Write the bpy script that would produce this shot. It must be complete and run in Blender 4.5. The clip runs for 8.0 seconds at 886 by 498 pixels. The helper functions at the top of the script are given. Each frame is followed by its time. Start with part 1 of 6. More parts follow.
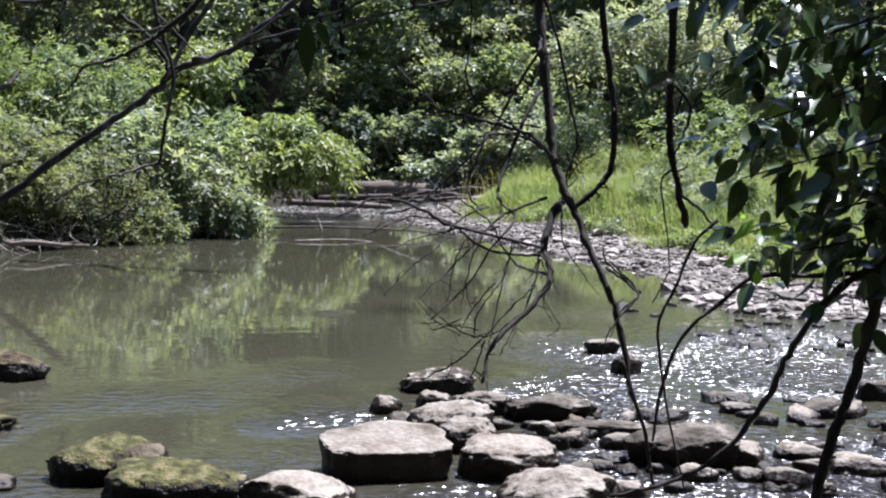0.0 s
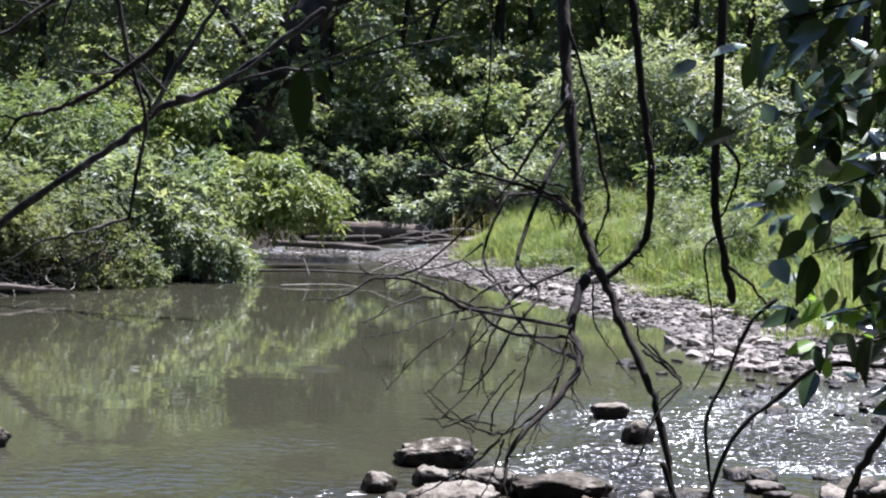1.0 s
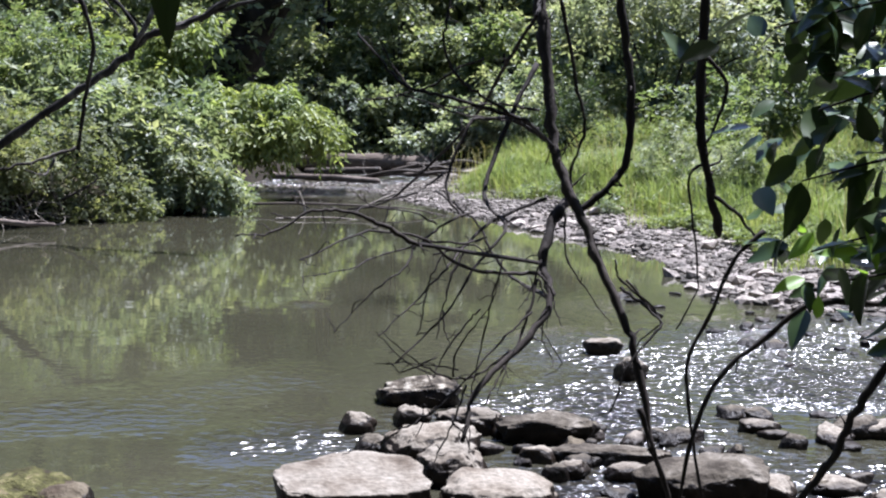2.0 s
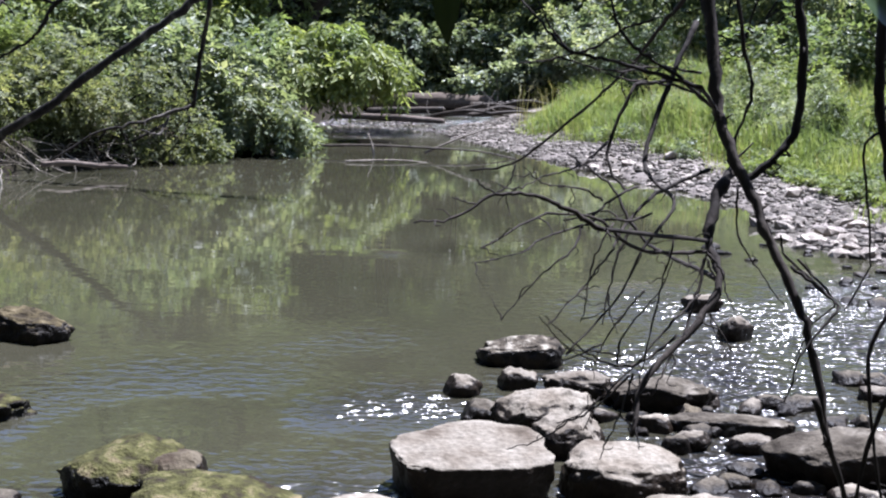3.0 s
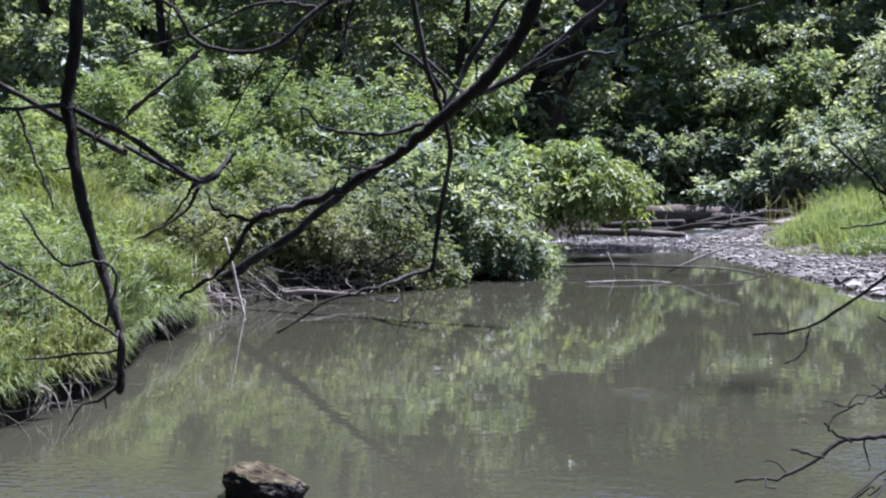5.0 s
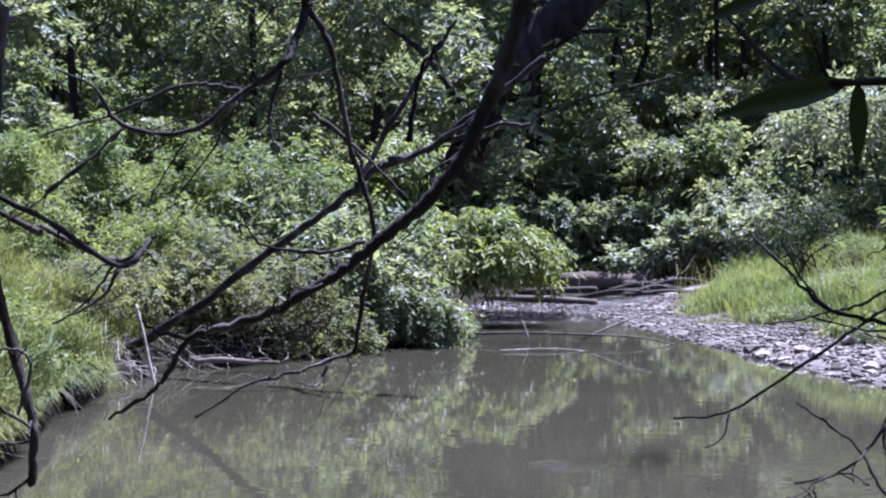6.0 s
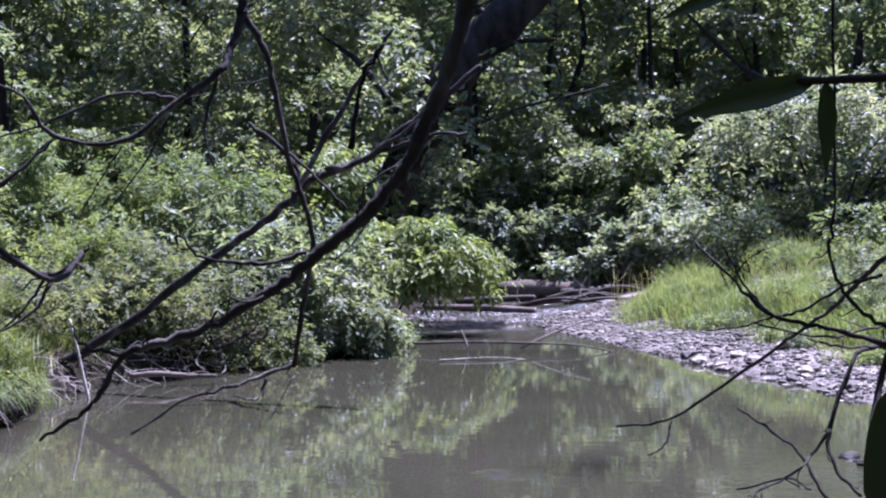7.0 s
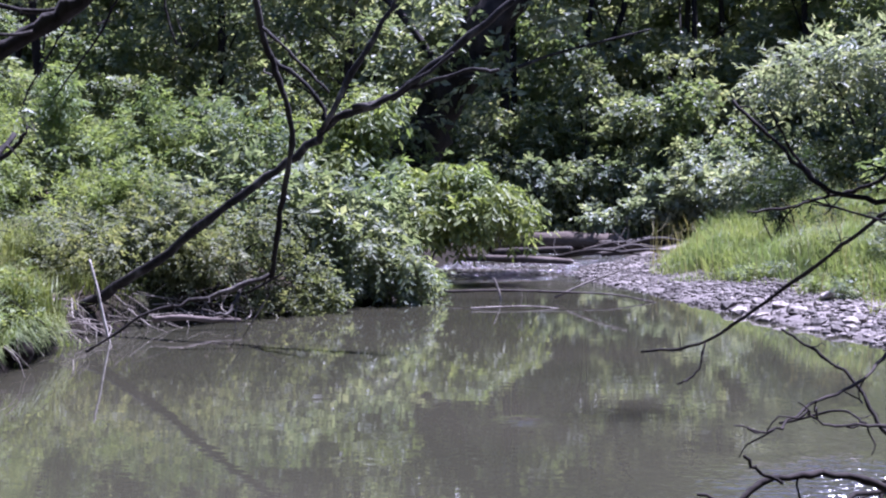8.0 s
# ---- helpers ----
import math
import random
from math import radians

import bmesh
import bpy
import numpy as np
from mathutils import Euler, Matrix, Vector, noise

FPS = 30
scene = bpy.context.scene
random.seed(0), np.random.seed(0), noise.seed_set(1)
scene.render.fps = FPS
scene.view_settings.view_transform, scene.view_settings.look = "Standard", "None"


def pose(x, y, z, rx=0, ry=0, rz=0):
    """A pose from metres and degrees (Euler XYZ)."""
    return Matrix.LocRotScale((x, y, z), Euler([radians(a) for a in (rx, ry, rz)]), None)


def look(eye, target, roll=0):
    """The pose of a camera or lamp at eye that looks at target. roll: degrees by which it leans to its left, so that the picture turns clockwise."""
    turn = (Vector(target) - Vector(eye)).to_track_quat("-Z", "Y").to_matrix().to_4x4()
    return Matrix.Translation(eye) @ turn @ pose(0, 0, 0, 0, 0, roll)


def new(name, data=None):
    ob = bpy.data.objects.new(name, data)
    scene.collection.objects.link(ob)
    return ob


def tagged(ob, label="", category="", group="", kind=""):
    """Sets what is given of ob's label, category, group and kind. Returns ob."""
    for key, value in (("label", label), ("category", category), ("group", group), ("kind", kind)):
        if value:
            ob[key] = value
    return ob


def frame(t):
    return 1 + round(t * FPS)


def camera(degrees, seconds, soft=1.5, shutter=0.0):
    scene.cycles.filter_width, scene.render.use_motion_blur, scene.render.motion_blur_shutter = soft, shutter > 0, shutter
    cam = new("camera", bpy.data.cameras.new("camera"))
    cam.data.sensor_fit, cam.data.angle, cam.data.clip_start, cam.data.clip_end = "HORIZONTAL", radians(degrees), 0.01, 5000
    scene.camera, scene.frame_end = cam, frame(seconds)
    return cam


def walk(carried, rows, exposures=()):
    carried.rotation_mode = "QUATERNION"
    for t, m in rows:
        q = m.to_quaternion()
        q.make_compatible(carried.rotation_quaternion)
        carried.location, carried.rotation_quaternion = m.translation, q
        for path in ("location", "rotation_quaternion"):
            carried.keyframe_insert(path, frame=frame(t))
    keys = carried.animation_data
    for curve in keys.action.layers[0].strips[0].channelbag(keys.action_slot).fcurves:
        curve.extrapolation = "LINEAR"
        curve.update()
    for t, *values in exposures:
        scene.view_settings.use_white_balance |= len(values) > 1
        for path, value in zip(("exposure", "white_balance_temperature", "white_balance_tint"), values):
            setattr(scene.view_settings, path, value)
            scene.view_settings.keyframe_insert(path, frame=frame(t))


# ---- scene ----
cam = camera(39.96, 8.0, soft=2.15)
walk(cam, [
    (0, look((0.000, -0.000, 1.455), (0.111, 9.960, 0.575), 0.93)),
    (0.2, look((-0.080, 0.065, 1.519), (0.153, 10.008, 0.478), 0.32)),
    (0.5, look((-0.120, 0.218, 1.571), (0.150, 10.157, 0.507), 1.18)),
    (0.8, look((-0.069, 0.464, 1.567), (0.139, 10.423, 0.691), 0.87)),
    (1, look((-0.068, 0.582, 1.521), (0.151, 10.564, 0.951), 1.48)),
    (1.2, look((-0.007, 0.664, 1.494), (0.197, 10.659, 1.245), 0.93)),
    (1.3, look((0.020, 0.692, 1.484), (0.186, 10.689, 1.316), 1.02)),
    (1.5, look((0.084, 0.759, 1.462), (0.193, 10.752, 1.109), 1.82)),
    (1.6, look((0.089, 0.788, 1.472), (0.203, 10.772, 0.927), 1.10)),
    (1.7, look((0.085, 0.813, 1.484), (0.262, 10.785, 0.757), 1.14)),
    (2.8, look((-0.113, 0.985, 1.534), (-0.148, 10.860, -0.043), 1.14)),
    (2.9, look((-0.155, 1.028, 1.549), (-0.323, 10.895, -0.070), 0.91)),
    (3, look((-0.200, 1.081, 1.564), (-0.432, 10.941, -0.083), 1.32)),
    (3.2, look((-0.256, 1.211, 1.586), (-0.785, 11.056, -0.085), 0.70)),
    (3.5, look((-0.302, 1.353, 1.558), (-1.274, 11.166, -0.105), 0.71)),
    (3.8, look((-0.280, 1.459, 1.565), (-1.707, 11.226, -0.037), 0.12)),
    (4, look((-0.262, 1.505, 1.573), (-1.933, 11.255, 0.106), -0.38)),
    (4.2, look((-0.254, 1.527, 1.601), (-2.158, 11.245, 0.207), -0.49)),
    (4.5, look((-0.256, 1.566, 1.648), (-2.398, 11.271, 0.538), -0.93)),
    (4.7, look((-0.291, 1.621, 1.661), (-2.495, 11.328, 0.698), -1.10)),
    (5.8, look((-0.371, 1.663, 1.729), (-1.996, 11.525, 1.404), -0.44)),
    (5.9, look((-0.375, 1.661, 1.733), (-1.918, 11.537, 1.443), -0.46)),
    (6, look((-0.369, 1.661, 1.737), (-1.812, 11.553, 1.476), -0.27)),
    (6.2, look((-0.360, 1.665, 1.746), (-1.633, 11.581, 1.522), 0.02)),
    (6.5, look((-0.371, 1.671, 1.758), (-1.403, 11.617, 1.587), -0.02)),
    (6.8, look((-0.396, 1.671, 1.735), (-1.305, 11.628, 1.571), -0.24)),
    (7, look((-0.381, 1.695, 1.736), (-1.316, 11.649, 1.550), -0.80)),
    (7.2, look((-0.425, 1.755, 1.703), (-1.414, 11.704, 1.515), -1.33)),
    (7.5, look((-0.410, 1.913, 1.636), (-1.502, 11.853, 1.542), -2.04)),
    (7.8, look((-0.367, 2.087, 1.604), (-1.569, 12.014, 1.476), -1.45)),
    (7.9, look((-0.344, 2.122, 1.591), (-1.587, 12.040, 1.275), -0.69)),
    (8, look((-0.323, 2.151, 1.574), (-1.589, 12.056, 1.039), -0.39)),
], exposures=[(0, 2.03, 5490, 19), (4.7, 1.96, 5200, 21), (6.0, 2.10, 4980, 35), (8, 2.06, 5030, 39)])

# ---- world, sun ----
SUN_EL, SUN_AZ = radians(69), radians(42)      # azimuth from +y towards +x
world = bpy.data.worlds.new("sky")
scene.world = world
world.use_nodes = True
wt = world.node_tree
sky = wt.nodes.new("ShaderNodeTexSky")
sky.sky_type, sky.sun_disc = "NISHITA", False
sky.sun_elevation, sky.sun_rotation = SUN_EL, SUN_AZ
wt.links.new(sky.outputs[0], wt.nodes["Background"].inputs[0])
wt.nodes["Background"].inputs[1].default_value = 0.05
sun_dir = Vector((math.sin(SUN_AZ) * math.cos(SUN_EL), math.cos(SUN_AZ) * math.cos(SUN_EL), math.sin(SUN_EL)))
sun = new("sun", bpy.data.lights.new("sun", "SUN"))
sun.data.energy, sun.data.angle, sun.data.color = 5.0, radians(0.53), (1.0, 0.95, 0.86)
sun.matrix_world = look(sun_dir * 60, (0, 0, 0))


# ---- materials ----
def mat_base(name):
    m = bpy.data.materials.new(name)
    m.use_nodes = True
    return m, m.node_tree, m.node_tree.nodes["Principled BSDF"]


def ramp(nt, src, stops):
    r = nt.nodes.new("ShaderNodeValToRGB")
    while len(r.color_ramp.elements) < len(stops):
        r.color_ramp.elements.new(0.5)
    for el, (p, c) in zip(r.color_ramp.elements, stops):
        el.position, el.color = p, (*c, 1)
    nt.links.new(src, r.inputs[0])
    return r.outputs[0]


def tex_noise(nt, scale, detail=4, coord="Object", stretch=None):
    n = nt.nodes.new("ShaderNodeTexNoise")
    n.inputs["Scale"].default_value, n.inputs["Detail"].default_value = scale, detail
    tc = nt.nodes.new("ShaderNodeTexCoord")
    src = tc.outputs[coord]
    if stretch:
        mp = nt.nodes.new("ShaderNodeMapping")
        mp.inputs["Scale"].default_value = stretch
        nt.links.new(src, mp.inputs[0])
        src = mp.outputs[0]
    nt.links.new(src, n.inputs["Vector"])
    return n.outputs["Fac"]


def mix(nt, fac, a, b, kind="MIX"):
    x = nt.nodes.new("ShaderNodeMix")
    x.data_type, x.blend_type = "RGBA", kind
    for sock, v in ((x.inputs[0], fac), (x.inputs[6], a), (x.inputs[7], b)):
        if isinstance(v, (int, float)):
            sock.default_value = v
        elif isinstance(v, tuple):
            sock.default_value = (*v, 1)
        else:
            nt.links.new(v, sock)
    return x.outputs[2]


def bump(nt, bsdf, height, strength, distance):
    b = nt.nodes.new("ShaderNodeBump")
    b.inputs["Strength"].default_value, b.inputs["Distance"].default_value = strength, distance
    nt.links.new(height, b.inputs["Height"])
    nt.links.new(b.outputs[0], bsdf.inputs["Normal"])


def leaf_mat(name, dark, mid, light, rough=0.36, translucent=0.5):
    m, nt, p = mat_base(name)
    geo = nt.nodes.new("ShaderNodeNewGeometry")
    col = ramp(nt, geo.outputs["Random Per Island"], [(0.0, dark), (0.55, mid), (1.0, light)])
    patch = ramp(nt, tex_noise(nt, 0.9, 2), [(0.35, (0.72, 0.78, 0.75)), (0.65, (1.12, 1.06, 0.9))])
    col = mix(nt, 1.0, col, patch, "MULTIPLY")
    nt.links.new(col, p.inputs["Base Color"])
    p.inputs["Roughness"].default_value = rough + 0.06
    p.inputs["Specular IOR Level"].default_value = 0.36
    tr = nt.nodes.new("ShaderNodeBsdfTranslucent")
    nt.links.new(mix(nt, 1.0, col, (1.25, 1.25, 0.7), "MULTIPLY"), tr.inputs[0])
    ms = nt.nodes.new("ShaderNodeMixShader")
    ms.inputs[0].default_value = translucent
    nt.links.new(p.outputs[0], ms.inputs[1])
    nt.links.new(tr.outputs[0], ms.inputs[2])
    nt.links.new(ms.outputs[0], nt.nodes["Material Output"].inputs[0])
    return m


def rough_mat(name, stops, scale, fine, rough=0.85, depth=0.01, stretch=None, spread=0.25):
    """Two scales of colour noise, fine relief and a little spread from piece to piece."""
    m, nt, p = mat_base(name)
    big, small = tex_noise(nt, scale, 3, stretch=stretch), tex_noise(nt, fine, 6, stretch=stretch)
    col = ramp(nt, big, stops)
    col = mix(nt, 1.0, col, ramp(nt, small, [(0.3, (0.6, 0.6, 0.6)), (0.7, (1.25, 1.25, 1.25))]), "MULTIPLY")
    oi = nt.nodes.new("ShaderNodeObjectInfo")
    col = mix(nt, 1.0, col, ramp(nt, oi.outputs["Random"], [(0, (1 - spread,) * 3), (1, (1 + spread,) * 3)]), "MULTIPLY")
    geo = nt.nodes.new("ShaderNodeNewGeometry")
    col = mix(nt, 1.0, col, ramp(nt, geo.outputs["Random Per Island"], [(0, (1 - spread, 1 - spread, 1 - spread * 1.1)), (1, (1 + spread,) * 3)]), "MULTIPLY")
    nt.links.new(col, p.inputs["Base Color"])
    p.inputs["Roughness"].default_value = rough
    p.inputs["Specular IOR Level"].default_value = 0.15
    bump(nt, p, small, 0.8, depth)
    return m


M_LEAF_BRIGHT = leaf_mat("leaf_bright", (0.113, 0.149, 0.054), (0.176, 0.221, 0.081), (0.288, 0.324, 0.162), 0.44)
M_LEAF_MID = leaf_mat("leaf_mid", (0.078, 0.110, 0.051), (0.129, 0.166, 0.081), (0.216, 0.248, 0.152), 0.46)
M_LEAF_BROWN = leaf_mat("leaf_dusty_olive", (0.086, 0.104, 0.054), (0.140, 0.162, 0.088), (0.243, 0.252, 0.162), 0.5)
M_LEAF_GREY = leaf_mat("leaf_grey_green", (0.099, 0.132, 0.085), (0.164, 0.197, 0.132), (0.282, 0.310, 0.235), 0.42)
M_LEAF_FOREST = leaf_mat("leaf_forest", (0.09, 0.115, 0.068), (0.162, 0.197, 0.118), (0.32, 0.34, 0.245), 0.42, 0.48)
M_LEAF_PALE = leaf_mat("leaf_pale", (0.15, 0.18, 0.13), (0.25, 0.28, 0.21), (0.40, 0.42, 0.35), 0.4, 0.45)
M_LEAF_DARK = leaf_mat("leaf_dark", (0.026, 0.042, 0.017), (0.042, 0.066, 0.027), (0.07, 0.10, 0.045), 0.6, 0.3)
M_LEAF_NEAR = leaf_mat("leaf_near", (0.02, 0.036, 0.012), (0.03, 0.052, 0.016), (0.045, 0.072, 0.022), 0.24, 0.06)
M_LEAF_YOUNG = leaf_mat("leaf_young", (0.12, 0.22, 0.03), (0.15, 0.26, 0.04), (0.2, 0.3, 0.05), 0.4, 0.5)
M_GRASS = leaf_mat("grass_blade", (0.125, 0.17, 0.058), (0.20, 0.255, 0.095), (0.32, 0.365, 0.185), 0.5, 0.45)
M_GRASS_WEED = leaf_mat("grass_weedy", (0.095, 0.12, 0.036), (0.155, 0.19, 0.06), (0.27, 0.29, 0.12), 0.5, 0.45)
M_GRASS_DRY = leaf_mat("grass_dry", (0.22, 0.2, 0.1), (0.3, 0.28, 0.15), (0.4, 0.37, 0.22), 0.6, 0.3)
M_BARK = rough_mat("bark", [(0.3, (0.009, 0.007, 0.006)), (0.7, (0.034, 0.028, 0.024))], 6, 60, 0.85, 0.006, (1, 1, 0.35))
M_BARK_GREY = rough_mat("grey_bark", [(0.32, (0.010, 0.008, 0.007)), (0.56, (0.028, 0.024, 0.021)), (0.74, (0.12, 0.108, 0.096))], 7, 70, 0.8, 0.008, (1, 1, 0.5))
M_DEAD = rough_mat("dead_wood", [(0.3, (0.09, 0.076, 0.06)), (0.7, (0.30, 0.265, 0.225))], 5, 50, 0.8, 0.006, (1, 1, 0.4))
M_LOG = rough_mat("weathered_log", [(0.3, (0.035, 0.027, 0.022)), (0.7, (0.14, 0.115, 0.098))], 3, 30, 0.85, 0.012, (0.25, 1, 1))
M_LOG_ROTTEN = rough_mat("rotten_log", [(0.3, (0.012, 0.008, 0.006)), (0.7, (0.034, 0.026, 0.02))], 5, 30, 0.9, 0.014, (0.3, 1, 1))
M_LOG_PALE = rough_mat("bleached_log", [(0.3, (0.045, 0.033, 0.026)), (0.7, (0.17, 0.135, 0.108))], 3, 30, 0.8, 0.012, (0.25, 1, 1))
M_WETWOOD = rough_mat("wet_debris", [(0.3, (0.022, 0.018, 0.014)), (0.7, (0.065, 0.052, 0.042))], 5, 40, 0.6, 0.006)
M_GRAVEL = rough_mat("gravel", [(0.3, (0.085, 0.072, 0.061)), (0.55, (0.188, 0.164, 0.143)), (0.75, (0.32, 0.287, 0.254))], 2.2, 40, 0.7, 0.004, None, 0.7)


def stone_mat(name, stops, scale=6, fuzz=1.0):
    """Dry pale stone above; low parts and sides dark, part wetness, part painted shade."""
    m, nt, p = mat_base(name)
    big, small = tex_noise(nt, scale, 5), tex_noise(nt, 45 * fuzz, 7)
    col = ramp(nt, big, stops)
    col = mix(nt, 1.0, col, ramp(nt, small, [(0.3, (0.65, 0.64, 0.62)), (0.7, (1.2, 1.2, 1.2))]), "MULTIPLY")
    oi = nt.nodes.new("ShaderNodeObjectInfo")
    col = mix(nt, 1.0, col, ramp(nt, oi.outputs["Random"], [(0, (0.82, 0.8, 0.78)), (1, (1.15, 1.13, 1.1))]), "MULTIPLY")
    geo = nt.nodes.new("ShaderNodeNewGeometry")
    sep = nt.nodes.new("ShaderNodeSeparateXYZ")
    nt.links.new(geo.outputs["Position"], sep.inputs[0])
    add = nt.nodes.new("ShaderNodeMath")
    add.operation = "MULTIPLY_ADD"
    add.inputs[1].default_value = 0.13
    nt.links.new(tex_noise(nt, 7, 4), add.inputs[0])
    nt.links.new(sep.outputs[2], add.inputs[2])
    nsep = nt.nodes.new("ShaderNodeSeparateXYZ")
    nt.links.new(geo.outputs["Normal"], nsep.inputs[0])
    wet_shade = nt.nodes.new("ShaderNodeMath")          # painted shade: sides go dark, upward faces stay pale
    wet_shade.operation = "MULTIPLY_ADD"
    wet_shade.inputs[1].default_value = 0.19
    nt.links.new(ramp(nt, nsep.outputs[2], [(0.25, (0, 0, 0)), (0.8, (1, 1, 1))]), wet_shade.inputs[0])
    nt.links.new(add.outputs[0], wet_shade.inputs[2])
    # wet foot at the waterline, plus shade painted up the stone's sides
    wet = ramp(nt, wet_shade.outputs[0], [(0.275, (1, 1, 1)), (0.305, (0, 0, 0))])
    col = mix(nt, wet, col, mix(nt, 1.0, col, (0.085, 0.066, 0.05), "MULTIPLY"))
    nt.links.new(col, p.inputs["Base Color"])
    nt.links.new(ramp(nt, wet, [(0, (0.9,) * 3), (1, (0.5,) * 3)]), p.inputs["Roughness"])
    p.inputs["Specular IOR Level"].default_value = 0.16
    rel = nt.nodes.new("ShaderNodeMath")
    rel.operation = "MULTIPLY_ADD"
    rel.inputs[1].default_value = 1.8
    nt.links.new(tex_noise(nt, 16, 5), rel.inputs[0])
    nt.links.new(small, rel.inputs[2])
    bump(nt, p, rel.outputs[0], 0.8, 0.012 * fuzz)
    return m


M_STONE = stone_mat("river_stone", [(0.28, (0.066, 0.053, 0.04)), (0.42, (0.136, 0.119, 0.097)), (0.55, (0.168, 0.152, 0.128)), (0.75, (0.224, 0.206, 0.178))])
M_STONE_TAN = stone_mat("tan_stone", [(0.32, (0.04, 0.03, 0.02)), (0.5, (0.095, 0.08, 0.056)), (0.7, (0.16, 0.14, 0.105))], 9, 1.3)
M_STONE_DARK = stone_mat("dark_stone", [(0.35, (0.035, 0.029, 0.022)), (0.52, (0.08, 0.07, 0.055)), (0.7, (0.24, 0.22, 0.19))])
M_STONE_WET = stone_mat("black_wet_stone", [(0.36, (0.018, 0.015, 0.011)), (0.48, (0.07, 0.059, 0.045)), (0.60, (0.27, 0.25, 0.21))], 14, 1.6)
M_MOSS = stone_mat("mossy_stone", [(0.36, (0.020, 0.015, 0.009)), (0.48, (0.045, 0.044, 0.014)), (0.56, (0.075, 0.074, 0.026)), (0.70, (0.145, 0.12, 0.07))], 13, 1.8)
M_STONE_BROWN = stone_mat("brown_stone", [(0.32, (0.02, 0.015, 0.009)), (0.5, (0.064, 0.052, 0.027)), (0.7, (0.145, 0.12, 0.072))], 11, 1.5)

# murky, slowly moving water; the mesh tells how broken it runs
M_WATER, nt, p = mat_base("murky_water")
murk = ramp(nt, tex_noise(nt, 0.35, 3), [(0.35, (0.0272, 0.0268, 0.0167)), (0.7, (0.0366, 0.0341, 0.0229))])
p.inputs["Roughness"].default_value, p.inputs["IOR"].default_value = 0.03, 1.68
att = nt.nodes.new("ShaderNodeAttribute")
att.attribute_name = "broken"
sunk = nt.nodes.new("ShaderNodeAttribute")
sunk.attribute_name = "sunk"                    # a dark stone lying close under the surface
murk = mix(nt, sunk.outputs["Fac"], murk, (0.012, 0.0115, 0.008))
nt.links.new(mix(nt, att.outputs["Fac"], murk, (0.015, 0.0125, 0.0115)), p.inputs["Base Color"])
calm_h = nt.nodes.new("ShaderNodeMath")
calm_h.operation = "MULTIPLY"
calm_h.inputs[1].default_value = 0.005
nt.links.new(tex_noise(nt, 4, 2, stretch=(0.5, 1.8, 1)), calm_h.inputs[0])
wave = nt.nodes.new("ShaderNodeMath")
wave.operation = "MULTIPLY"
chop = nt.nodes.new("ShaderNodeMath")
chop.operation = "MULTIPLY_ADD"
chop.inputs[1].default_value = 0.35
nt.links.new(tex_noise(nt, 26, 1, stretch=(0.75, 1.25, 1)), chop.inputs[0])
nt.links.new(tex_noise(nt, 12, 1, stretch=(0.8, 1.2, 1)), chop.inputs[2])
nt.links.new(chop.outputs[0], wave.inputs[0])
nt.links.new(att.outputs["Fac"], wave.inputs[1])
both = nt.nodes.new("ShaderNodeMath")
nt.links.new(calm_h.outputs[0], both.inputs[0])
nt.links.new(wave.outputs[0], both.inputs[1])
bump(nt, p, both.outputs[0], 1.0, 0.15)
nt.links.new(ramp(nt, att.outputs["Fac"], [(0.0, (0.02,) * 3), (0.5, (0.21,) * 3)]), p.inputs["Roughness"])

# soil with litter and thin growth
M_GROUND, nt, p = mat_base("creek_soil")
g1, g2 = tex_noise(nt, 0.8, 4), tex_noise(nt, 18, 6)
c = ramp(nt, g1, [(0.35, (0.032, 0.024, 0.017)), (0.5, (0.05, 0.041, 0.026)), (0.65, (0.045, 0.052, 0.02))])
c = mix(nt, 1.0, c, ramp(nt, g2, [(0.3, (0.5, 0.5, 0.5)), (0.7, (1.35, 1.3, 1.2))]), "MULTIPLY")
gp = nt.nodes.new("ShaderNodeNewGeometry")
gs = nt.nodes.new("ShaderNodeSeparateXYZ")
nt.links.new(gp.outputs["Position"], gs.inputs[0])
gw = nt.nodes.new("ShaderNodeMath")
gw.operation = "MULTIPLY_ADD"
gw.inputs[1].default_value = 0.25
nt.links.new(tex_noise(nt, 3, 3), gw.inputs[0])
nt.links.new(gs.outputs[2], gw.inputs[2])
wet = ramp(nt, gw.outputs[0], [(0.36, (1, 1, 1)), (0.56, (0, 0, 0))])
c = mix(nt, wet, c, mix(nt, 1.0, c, (0.28, 0.26, 0.26), "MULTIPLY"))
silt = nt.nodes.new("ShaderNodeAttribute")
silt.attribute_name = "silt"
c = mix(nt, silt.outputs["Fac"], c, ramp(nt, g2, [(0.3, (0.11, 0.094, 0.083)), (0.7, (0.24, 0.212, 0.192))]))
nt.links.new(c, p.inputs["Base Color"])
p.inputs["Roughness"].default_value = 0.95
p.inputs["Specular IOR Level"].default_value = 0.15
bump(nt, p, g2, 0.9, 0.03)


